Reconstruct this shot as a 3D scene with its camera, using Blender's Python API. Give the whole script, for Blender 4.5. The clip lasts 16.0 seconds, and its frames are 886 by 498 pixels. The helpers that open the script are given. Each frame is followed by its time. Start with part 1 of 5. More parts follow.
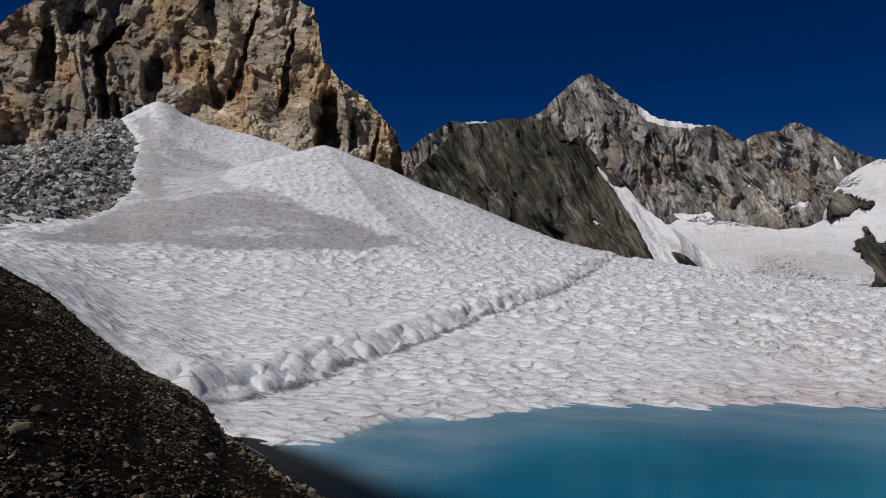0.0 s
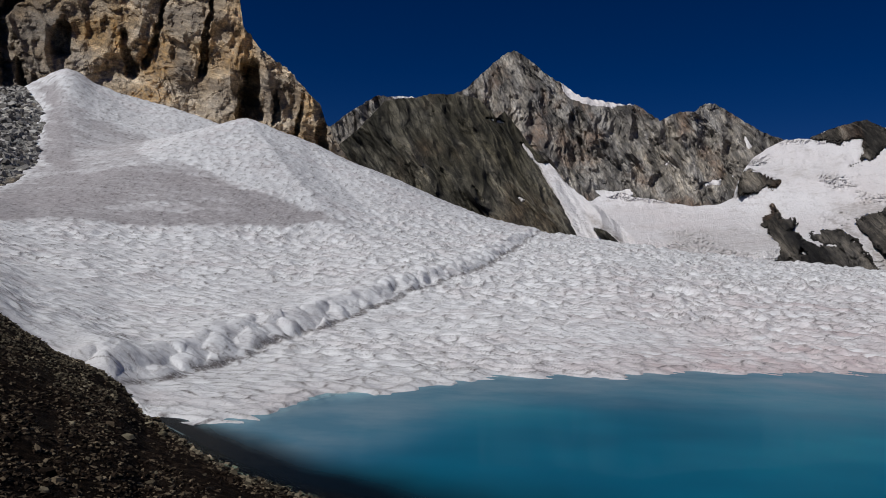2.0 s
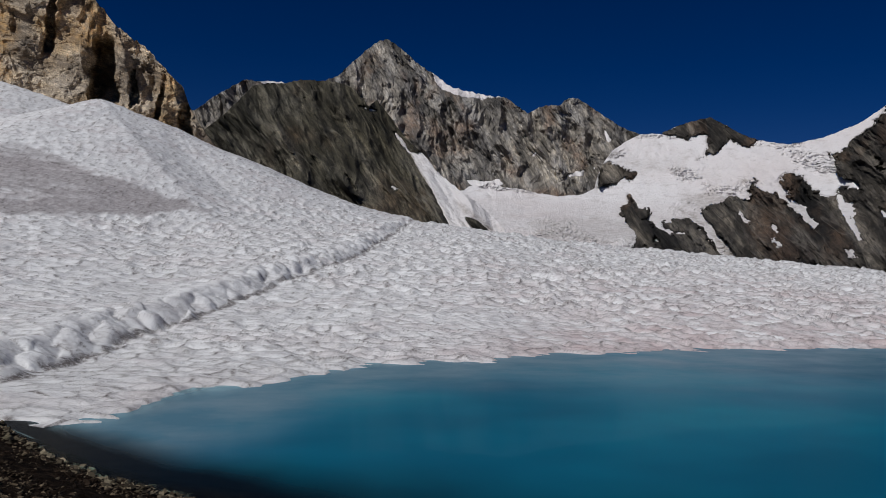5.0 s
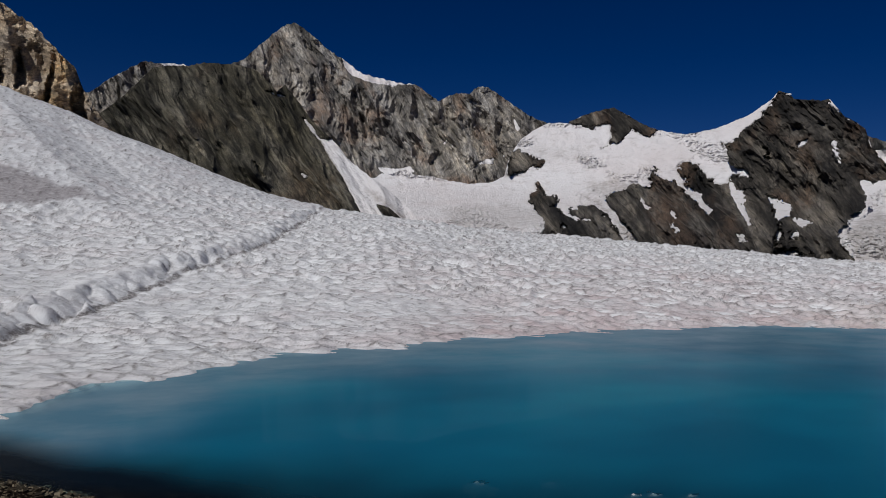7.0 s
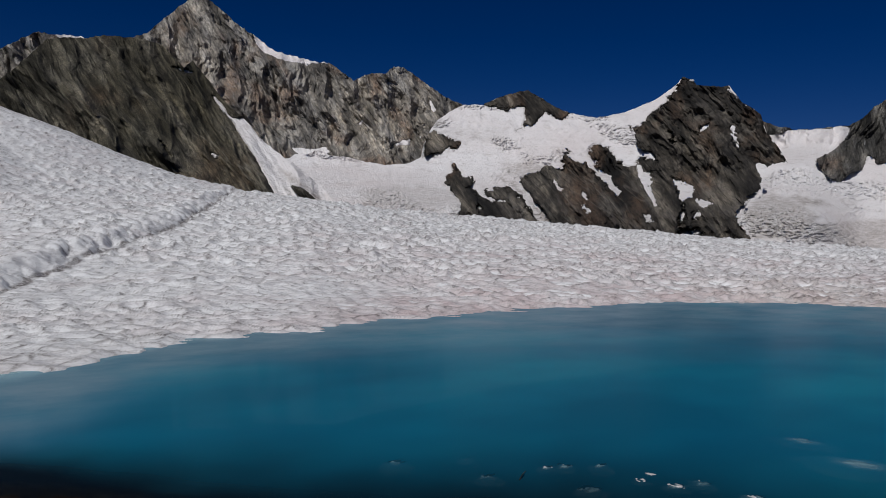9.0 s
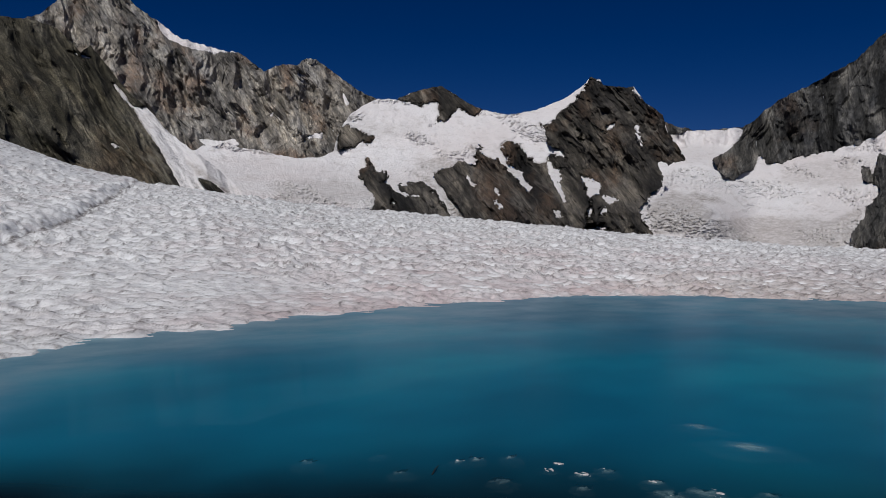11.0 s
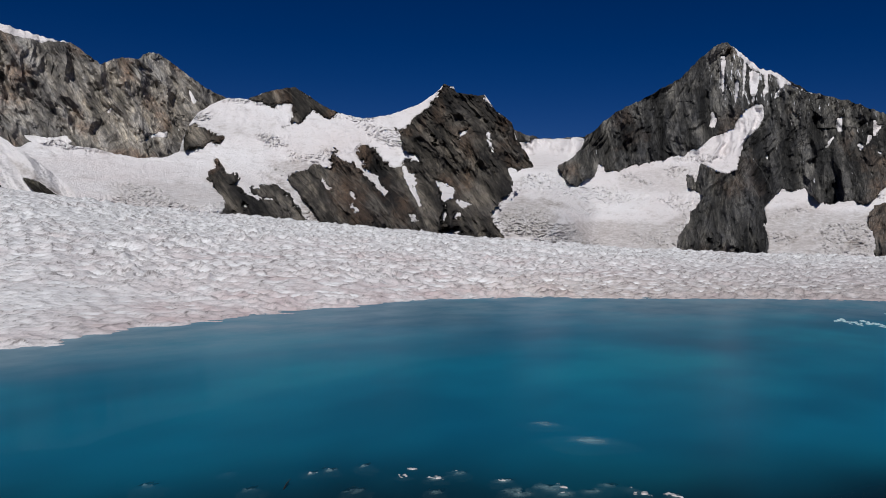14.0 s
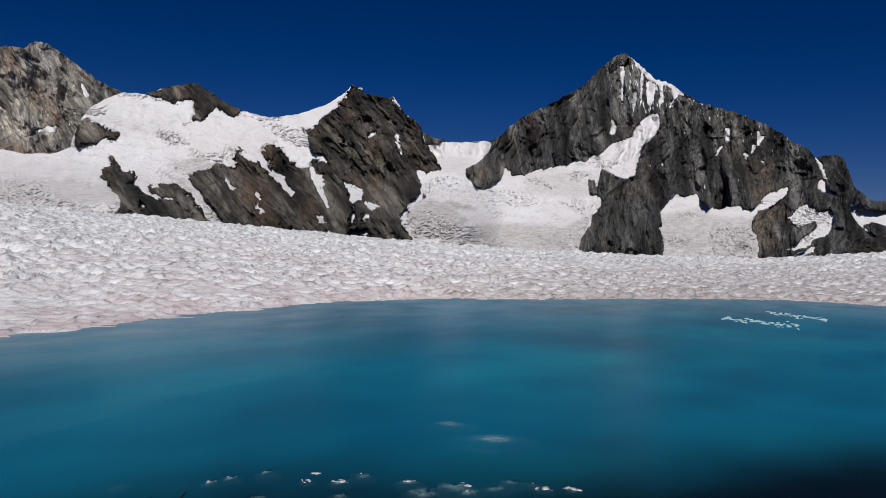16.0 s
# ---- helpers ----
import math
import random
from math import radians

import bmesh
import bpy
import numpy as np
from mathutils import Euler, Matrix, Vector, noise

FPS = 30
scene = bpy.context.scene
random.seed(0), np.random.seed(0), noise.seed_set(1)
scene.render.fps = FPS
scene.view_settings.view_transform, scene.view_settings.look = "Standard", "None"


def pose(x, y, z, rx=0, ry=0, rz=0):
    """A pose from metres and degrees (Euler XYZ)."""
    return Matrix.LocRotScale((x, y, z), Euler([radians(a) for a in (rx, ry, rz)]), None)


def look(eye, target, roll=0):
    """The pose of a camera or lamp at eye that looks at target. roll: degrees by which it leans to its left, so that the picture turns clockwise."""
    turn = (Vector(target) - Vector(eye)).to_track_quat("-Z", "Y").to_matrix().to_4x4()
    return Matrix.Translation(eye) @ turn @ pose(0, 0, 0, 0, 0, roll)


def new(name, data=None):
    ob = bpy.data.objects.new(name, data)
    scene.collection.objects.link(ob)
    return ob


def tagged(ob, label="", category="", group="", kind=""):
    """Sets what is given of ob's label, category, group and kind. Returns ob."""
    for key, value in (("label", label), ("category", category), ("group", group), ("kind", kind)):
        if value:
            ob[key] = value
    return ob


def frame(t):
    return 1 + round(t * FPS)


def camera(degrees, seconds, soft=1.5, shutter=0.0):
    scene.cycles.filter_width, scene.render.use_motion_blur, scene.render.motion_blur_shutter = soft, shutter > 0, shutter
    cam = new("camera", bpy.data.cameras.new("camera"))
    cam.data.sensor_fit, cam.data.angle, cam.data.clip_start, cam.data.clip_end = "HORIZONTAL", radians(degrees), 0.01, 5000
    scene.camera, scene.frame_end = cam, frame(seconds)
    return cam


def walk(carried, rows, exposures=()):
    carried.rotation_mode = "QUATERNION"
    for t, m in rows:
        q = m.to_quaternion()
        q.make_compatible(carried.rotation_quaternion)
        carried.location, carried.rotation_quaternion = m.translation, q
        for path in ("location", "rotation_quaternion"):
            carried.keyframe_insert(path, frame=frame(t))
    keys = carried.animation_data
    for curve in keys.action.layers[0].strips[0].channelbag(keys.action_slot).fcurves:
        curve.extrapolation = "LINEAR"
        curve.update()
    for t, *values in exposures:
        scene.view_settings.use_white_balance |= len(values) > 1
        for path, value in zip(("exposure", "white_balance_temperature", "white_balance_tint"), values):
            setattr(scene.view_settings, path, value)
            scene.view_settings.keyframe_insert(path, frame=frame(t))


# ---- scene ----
cam = camera(63.8, 16.0, soft=0.5)
ROWS = [
    (0.0, 0.000, -0.000, 2.900, 92.12, -2.98, -0.11),
    (0.5, 0.008, -0.013, 2.899, 91.65, -2.90, -1.45),
    (1.0, 0.016, -0.026, 2.899, 91.18, -2.87, -2.96),
    (1.5, 0.024, -0.039, 2.899, 90.77, -2.81, -4.50),
    (2.0, 0.031, -0.054, 2.899, 90.47, -2.78, -6.01),
    (2.5, 0.037, -0.071, 2.898, 90.23, -2.74, -7.68),
    (3.0, 0.040, -0.087, 2.898, 90.10, -2.69, -9.23),
    (3.5, 0.041, -0.102, 2.897, 90.03, -2.61, -10.94),
    (4.0, 0.041, -0.116, 2.893, 90.07, -2.57, -12.63),
    (6.5, 0.059, -0.166, 2.870, 89.57, -1.96, -21.55),
    (7.0, 0.065, -0.172, 2.865, 89.31, -1.85, -23.24),
    (7.5, 0.073, -0.176, 2.861, 89.00, -1.72, -25.02),
    (8.0, 0.083, -0.179, 2.860, 88.65, -1.65, -26.78),
    (8.5, 0.089, -0.182, 2.861, 88.29, -1.60, -28.37),
    (11.0, 0.097, -0.197, 2.882, 87.80, -1.80, -36.85),
    (11.5, 0.098, -0.198, 2.889, 87.94, -1.85, -38.90),
    (12.0, 0.099, -0.199, 2.897, 88.08, -1.86, -40.91),
    (12.5, 0.103, -0.200, 2.907, 88.20, -1.80, -42.73),
    (13.0, 0.112, -0.203, 2.916, 88.30, -1.80, -44.71),
    (13.5, 0.125, -0.210, 2.923, 88.39, -1.76, -46.51),
    (14.0, 0.141, -0.219, 2.929, 88.46, -1.75, -48.39),
    (14.5, 0.155, -0.227, 2.931, 88.57, -1.76, -50.27),
    (15.0, 0.166, -0.234, 2.929, 88.72, -1.81, -52.02),
    (15.5, 0.172, -0.238, 2.924, 88.89, -1.90, -53.88),
    (16.0, 0.177, -0.242, 2.916, 88.87, -2.00, -55.74),
]
walk(cam, [(t, pose(x, y, z, rx, ry, rz)) for t, x, y, z, rx, ry, rz in ROWS], [(0.0, -0.36), (4.0, -0.49), (8.5, -0.54), (12.5, -0.36), (16.0, -0.16)])

# ---- light: high-altitude sky and one sun, behind and to the left of the first view ----
SUN_AZ, SUN_EL = -125.0, 47.0
world = bpy.data.worlds.new("sky")
scene.world = world
world.use_nodes = True
wn, wl = world.node_tree.nodes, world.node_tree.links
wn.clear()
sky = wn.new("ShaderNodeTexSky")
sky.sky_type, sky.sun_disc = "NISHITA", False
sky.sun_elevation, sky.sun_rotation = radians(SUN_EL), radians(SUN_AZ)
sky.altitude, sky.air_density, sky.dust_density, sky.ozone_density = 3200, 1.1, 0.1, 4.0
hue = wn.new("ShaderNodeHueSaturation")
hue.inputs["Saturation"].default_value = 1.3
deep_blue = wn.new("ShaderNodeGamma")
deep_blue.inputs["Gamma"].default_value = 1.2
bg = wn.new("ShaderNodeBackground")
bg.inputs["Strength"].default_value = 0.021
wout = wn.new("ShaderNodeOutputWorld")
wl.new(sky.outputs[0], deep_blue.inputs["Color"])
wl.new(deep_blue.outputs[0], hue.inputs["Color"])
tint = wn.new("ShaderNodeMix")
tint.data_type, tint.blend_type = "RGBA", "MULTIPLY"
tint.inputs[0].default_value = 1.0
tint.inputs[7].default_value = (0.75, 0.66, 1.0, 1)
wl.new(hue.outputs[0], tint.inputs[6])
wl.new(tint.outputs[2], bg.inputs["Color"])
wl.new(bg.outputs[0], wout.inputs["Surface"])

sun_data = bpy.data.lights.new("sun", "SUN")
sun_data.energy, sun_data.angle, sun_data.color = 3.5, radians(0.53), (1.0, 0.985, 0.965)
sun = new("sun", sun_data)
sa, se = radians(SUN_AZ), radians(SUN_EL)
SUN_DIR = Vector((math.sin(sa) * math.cos(se), math.cos(sa) * math.cos(se), math.sin(se)))
sun.matrix_world = look(SUN_DIR * 60, (0, 0, 0))


# ---- numeric helpers ----
EYE = 2.9
rng = np.random.default_rng(7)
PERM = rng.permutation(512)
PERM = np.concatenate([PERM, PERM, PERM]).astype(np.int64)
GRAD = rng.normal(size=(512, 3))
GRAD /= np.linalg.norm(GRAD, axis=1, keepdims=True)


def perlin(x, y, z):
    """Gradient noise, about -0.7 to 0.7."""
    x, y, z = np.broadcast_arrays(np.asarray(x, float), np.asarray(y, float), np.asarray(z, float))
    xi, yi, zi = np.floor(x), np.floor(y), np.floor(z)
    fx, fy, fz = x - xi, y - yi, z - zi
    xi, yi, zi = (a.astype(np.int64) & 511 for a in (xi, yi, zi))
    u, v, w = (a * a * a * (a * (a * 6 - 15) + 10) for a in (fx, fy, fz))
    out = 0.0
    for dx in (0, 1):
        for dy in (0, 1):
            for dz in (0, 1):
                g = GRAD[PERM[PERM[PERM[xi + dx] + yi + dy] + zi + dz] & 511]
                d = g[..., 0] * (fx - dx) + g[..., 1] * (fy - dy) + g[..., 2] * (fz - dz)
                out = out + d * (u if dx else 1 - u) * (v if dy else 1 - v) * (w if dz else 1 - w)
    return out


def fbm(x, y, z, octaves=4, gain=0.5):
    out, a, f = 0.0, 1.0, 1.0
    for i in range(octaves):
        out = out + a * perlin(x * f + 17.3 * i, y * f + 5.1 * i, z * f)
        a, f = a * gain, f * 2.03
    return out


def ridged(x, y, z, octaves=5, gain=0.5):
    """Sharp crests, 0 to about 1.6."""
    out, a, f, w = 0.0, 1.0, 1.0, 1.0
    for i in range(octaves):
        n = 1 - np.abs(perlin(x * f + 31.7 * i, y * f + 9.2 * i, z * f)) * 2.2
        n = np.clip(n, 0, 1) ** 2
        out = out + a * n * w
        w = np.clip(n * 1.4, 0, 1)
        a, f = a * gain, f * 2.07
    return out


def smooth(a, b, x):
    t = np.clip((x - a) / (b - a), 0, 1)
    return t * t * (3 - 2 * t)


def spline(rows, col, x):
    """Straight interpolation of a short table."""
    rows = np.array(rows, float)
    return np.interp(x, rows[:, 0], rows[:, col])


def curve_of(rows, col, x):
    """Smooth, overshoot-free interpolation of a short table."""
    rows = np.array(rows, float)
    px, py = rows[:, 0], rows[:, col]
    h = np.diff(px)
    d = np.diff(py) / h
    m = np.zeros(len(px))
    same = d[:-1] * d[1:] > 0
    w1, w2 = 2 * h[1:] + h[:-1], h[1:] + 2 * h[:-1]
    with np.errstate(divide="ignore", invalid="ignore"):
        m[1:-1] = np.where(same, (w1 + w2) / (w1 / d[:-1] + w2 / d[1:]), 0)
    m[0], m[-1] = d[0], d[-1]
    xc = np.clip(x, px[0], px[-1])
    i = np.clip(np.searchsorted(px, xc, side="right") - 1, 0, len(h) - 1)
    t = (xc - px[i]) / h[i]
    return (1 + 2 * t) * (1 - t) ** 2 * py[i] + t * (1 - t) ** 2 * h[i] * m[i] + t * t * (3 - 2 * t) * py[i + 1] + t * t * (t - 1) * h[i] * m[i + 1]


def worley(x, y, seed=3, jitter=0.9):
    """Distances to the nearest and second nearest of scattered cell points, and the cell's own random value."""
    xi, yi = np.floor(x).astype(np.int64), np.floor(y).astype(np.int64)
    f1, f2, val = np.full(x.shape, 9.0), np.full(x.shape, 9.0), np.zeros(x.shape)
    for dx in (-1, 0, 1):
        for dy in (-1, 0, 1):
            k = PERM[PERM[(xi + dx + seed) & 511] + ((yi + dy) & 511)]
            px = xi + dx + 0.5 + jitter * (PERM[k] / 511 - 0.5)
            py = yi + dy + 0.5 + jitter * (PERM[k + 37] / 511 - 0.5)
            d = np.hypot(x - px, y - py)
            near = d < f1
            f2 = np.where(near, f1, np.minimum(f2, d))
            val = np.where(near, PERM[k + 91] / 511, val)
            f1 = np.minimum(f1, d)
    return f1, f2, val


def facets(x, y, seed=0):
    """Broken blocks: the highest of scattered, tilted, flat-sided peaks."""
    xi, yi = np.floor(x).astype(np.int64), np.floor(y).astype(np.int64)
    out = np.full(x.shape, -9.0)
    for dx in (-1, 0, 1):
        for dy in (-1, 0, 1):
            k = PERM[PERM[(xi + dx + seed) & 511] + ((yi + dy) & 511)]
            ox = x - (xi + dx + 0.5 + 0.9 * (PERM[k] / 511 - 0.5))
            oy = y - (yi + dy + 0.5 + 0.9 * (PERM[k + 37] / 511 - 0.5))
            turn_ = PERM[k + 71] / 511 * 1.57
            c, s_ = np.cos(turn_), np.sin(turn_)
            side_ = np.maximum(np.abs(ox * c - oy * s_), np.abs(ox * s_ + oy * c))
            h = 0.8 * PERM[k + 91] / 511 + 0.9 * ((PERM[k + 11] / 511 - 0.5) * ox + (PERM[k + 53] / 511 - 0.5) * oy) - 1.25 * side_
            out = np.maximum(out, h)
    return out


def signed(az, el, poly):
    """Degrees inside (+) or outside (-) of a closed outline."""
    p = np.array(poly, float)
    q = np.roll(p, -1, axis=0)
    best, inside = np.full(az.shape, 1e9), np.zeros(az.shape, bool)
    for (x0, y0), (x1, y1) in zip(p, q):
        ex, ey = x1 - x0, y1 - y0
        t = np.clip(((az - x0) * ex + (el - y0) * ey) / (ex * ex + ey * ey + 1e-12), 0, 1)
        best = np.minimum(best, np.hypot(az - x0 - t * ex, el - y0 - t * ey))
        if y0 != y1:
            inside ^= ((y0 > el) != (y1 > el)) & (az < ex * (el - y0) / ey + x0)
    return np.where(inside, best, -best)


def grid_mesh(name, X, Y, Z, material, keep=None, parent=None, attrs=(), shade=True):
    """One mesh from a grid of places; keep picks the quads."""
    n, m = X.shape
    idx = np.arange(n * m).reshape(n, m)
    quads = np.stack([idx[:-1, :-1], idx[:-1, 1:], idx[1:, 1:], idx[1:, :-1]], -1).reshape(-1, 4)
    if keep is not None:
        k = keep[:-1, :-1] & keep[:-1, 1:] & keep[1:, 1:] & keep[1:, :-1]
        quads = quads[k.ravel()]
    used = np.unique(quads)
    remap = np.full(n * m, -1, np.int64)
    remap[used] = np.arange(len(used))
    co = np.stack([X, Y, Z], -1).reshape(-1, 3)[used]
    me = bpy.data.meshes.new(name)
    me.vertices.add(len(co))
    me.vertices.foreach_set("co", co.astype(np.float32).ravel())
    me.loops.add(quads.size)
    me.loops.foreach_set("vertex_index", remap[quads].astype(np.int32).ravel())
    me.polygons.add(len(quads))
    me.polygons.foreach_set("loop_start", np.arange(0, quads.size, 4, dtype=np.int32))
    me.polygons.foreach_set("loop_total", np.full(len(quads), 4, np.int32))
    me.polygons.foreach_set("use_smooth", np.full(len(quads), shade))
    for an, av in attrs:
        at = me.attributes.new(an, "FLOAT", "POINT")
        at.data.foreach_set("value", av.reshape(-1)[used].astype(np.float32))
    me.update()
    me.validate()
    me.materials.append(material)
    ob = new(name, me)
    ob.parent = parent
    return ob


# ---- materials ----
def nodes_of(name):
    mat = bpy.data.materials.new(name)
    mat.use_nodes = True
    nt = mat.node_tree
    return mat, nt.nodes, nt.links, nt.nodes["Principled BSDF"]


def laid(n, l, coord, stretch, turn):
    """Coordinates turned first and stretched after, so that a grain lies along the turned axis."""
    for sock, value in (("Rotation", [radians(a) for a in turn]), ("Scale", stretch)):
        mp = n.new("ShaderNodeMapping")
        mp.inputs[sock].default_value = value
        l.new(coord, mp.inputs["Vector"])
        coord = mp.outputs[0]
    return coord


def noise_node(n, l, coord, scale, detail=6, rough=0.6, stretch=None, turn=(0, 0, 0)):
    t = n.new("ShaderNodeTexNoise")
    t.inputs["Scale"].default_value, t.inputs["Detail"].default_value, t.inputs["Roughness"].default_value = scale, detail, rough
    if stretch:
        coord = laid(n, l, coord, stretch, turn)
    l.new(coord, t.inputs["Vector"])
    return t.outputs["Fac"]


def ramp(n, l, fac, stops):
    r = n.new("ShaderNodeValToRGB")
    e = r.color_ramp.elements
    while len(e) < len(stops):
        e.new(0.5)
    for s, (p, c) in zip(e, stops):
        s.position, s.color = p, (*c, 1) if len(c) == 3 else c
    l.new(fac, r.inputs[0])
    return r.outputs[0]


def mixer(n, l, fac, a, b, mode="MIX"):
    m = n.new("ShaderNodeMix")
    m.data_type, m.blend_type = "RGBA", mode
    for sock, v in ((m.inputs[0], fac), (m.inputs[6], a), (m.inputs[7], b)):
        if isinstance(v, (int, float)):
            sock.default_value = v
        elif isinstance(v, tuple):
            sock.default_value = (*v, 1)
        else:
            l.new(v, sock)
    return m.outputs[2]


def maths(n, l, op, a, b=0.0, clamp=False):
    m = n.new("ShaderNodeMath")
    m.operation, m.use_clamp = op, clamp
    for sock, v in zip(m.inputs, (a, b)):
        if isinstance(v, (int, float)):
            sock.default_value = v
        else:
            l.new(v, sock)
    return m.outputs[0]


def bump(n, l, bsdf, height, strength, distance):
    b = n.new("ShaderNodeBump")
    b.inputs["Strength"].default_value, b.inputs["Distance"].default_value = strength, distance
    l.new(height, b.inputs["Height"])
    l.new(b.outputs[0], bsdf.inputs["Normal"])


def rock_material(name, dark, mid, light, accent, size, dip=0.0, cross=60.0, grain=0.28, accent_at=(0.52, 0.66), veins=0.3, snow=0.0, relief=0.8, cracks=0.9):
    """Mountain rock: tones that run along the dip, dark joints in two sets, pale veins, rust, and a little snow caught on the ledges."""
    mat, n, l, bsdf = nodes_of(name)
    across, height, join = n.new("ShaderNodeAttribute"), n.new("ShaderNodeAttribute"), n.new("ShaderNodeCombineXYZ")
    across.attribute_name, height.attribute_name = "across", "height"
    l.new(across.outputs["Fac"], join.inputs["X"])
    l.new(height.outputs["Fac"], join.inputs["Z"])
    co = join.outputs[0]
    along, over = (1, 1, grain), (1, 1, 0.4)

    def lines(scale, stretch, turn, wide, detail=2):
        """Thin wandering lines, 1 on the line."""
        f = noise_node(n, l, co, scale, detail, 0.5, stretch, turn)
        f = maths(n, l, "ABSOLUTE", maths(n, l, "SUBTRACT", f, 0.5))
        return ramp(n, l, f, [(0.0, (1, 1, 1)), (wide, (0, 0, 0))])

    big = noise_node(n, l, co, 1 / size, 5, 0.6)
    band = noise_node(n, l, co, 3.2 / size, 7, 0.64, along, (0, dip, 0))
    fine = noise_node(n, l, co, 18 / size, 8, 0.74, (1, 1, 0.8), (0, dip, 0))
    patch = noise_node(n, l, co, 5.5 / size, 8, 0.7, (1, 1, 0.7), (0, dip, 0))
    grit = noise_node(n, l, co, 75 / size, 4, 0.7)
    zone = noise_node(n, l, co, 0.8 / size, 4, 0.6, (1, 1, 0.5), (0, dip, 0))
    col = ramp(n, l, band, [(0.40, dark), (0.5, mid), (0.60, light)])
    col = mixer(n, l, ramp(n, l, big, [(accent_at[0], (0, 0, 0)), (accent_at[1], (0.9,) * 3)]), col, accent)
    col = mixer(n, l, 0.9, col, ramp(n, l, fine, [(0.36, (0.55, 0.55, 0.57)), (0.5, (0.98,) * 3), (0.64, (1.42, 1.40, 1.36))]), "MULTIPLY")
    col = mixer(n, l, 0.75, col, ramp(n, l, grit, [(0.40, (0.45,) * 3), (0.5, (1, 1, 1)), (0.60, (1.6,) * 3)]), "MULTIPLY")
    col = mixer(n, l, 1.0, col, ramp(n, l, zone, [(0.38, (0.62, 0.63, 0.66)), (0.5, (1, 1, 1)), (0.62, (1.4, 1.37, 1.32))]), "MULTIPLY")
    col = mixer(n, l, 1.0, col, ramp(n, l, patch, [(0.36, (0.62, 0.64, 0.67)), (0.47, (0.95, 0.95, 0.95)), (0.53, (1.05, 1.04, 1.0)), (0.64, (1.4, 1.37, 1.31))]), "MULTIPLY")
    pale = maths(n, l, "MULTIPLY", lines(3.5 / size, along, (0, dip + 9, 0), 0.014), ramp(n, l, big, [(0.46, (0, 0, 0)), (0.54, (veins,) * 3)]))
    col = mixer(n, l, pale, col, tuple(1.4 * v for v in light))
    joint = maths(n, l, "MULTIPLY", lines(7 / size, along, (0, dip, 0), 0.030), ramp(n, l, fine, [(0.42, (0, 0, 0)), (0.54, (cracks,) * 3)]))
    joint = maths(n, l, "MAXIMUM", joint, maths(n, l, "MULTIPLY", maths(n, l, "MULTIPLY", lines(15 / size, (1, 1, 0.35), (0, dip - 9, 0), 0.03), ramp(n, l, zone, [(0.44, (0, 0, 0)), (0.56, (1, 1, 1))])), cracks * 0.45))
    joint = maths(n, l, "MAXIMUM", joint, maths(n, l, "MULTIPLY", lines(9 / size, over, (0, cross, 0), 0.02), ramp(n, l, big, [(0.46, (0, 0, 0)), (0.56, (cracks * 0.6,) * 3)])))
    col = mixer(n, l, joint, col, tuple(0.35 * v for v in dark))
    for tag, tone, most in (("ochre", (0.50, 0.30, 0.11), 0.8), ("ash", (0.185, 0.17, 0.155), 0.75)):
        at = n.new("ShaderNodeAttribute")
        at.attribute_name = tag
        amount = maths(n, l, "MULTIPLY", at.outputs["Fac"], ramp(n, l, fine, [(0.40, (0.25,) * 3), (0.58, (most,) * 3)]), True)
        col = mixer(n, l, amount, col, mixer(n, l, 0.85, tone, ramp(n, l, fine, [(0.38, (0.45,) * 3), (0.62, (1.5,) * 3)]), "MULTIPLY"))
    if snow > 0:
        run = noise_node(n, l, co, 26 / size, 5, 0.65, (1, 1, 0.22), (0, dip, 0))
        high = n.new("ShaderNodeAttribute")
        high.attribute_name = "dusting"
        spot = ramp(n, l, maths(n, l, "ADD", run, maths(n, l, "MULTIPLY", high.outputs["Fac"], snow)), [(0.66, (0, 0, 0)), (0.71, (1, 1, 1))])
        col = mixer(n, l, spot, col, (0.8, 0.8, 0.82))
    l.new(col, bsdf.inputs["Base Color"])
    bsdf.inputs["Roughness"].default_value = 0.9
    bsdf.inputs["Specular IOR Level"].default_value = 0.2
    h = maths(n, l, "ADD", maths(n, l, "ADD", band, patch), maths(n, l, "MULTIPLY", fine, 0.5))
    h = maths(n, l, "SUBTRACT", h, maths(n, l, "MULTIPLY", joint, 0.2))
    bump(n, l, bsdf, h, relief, size * 0.035)
    return mat


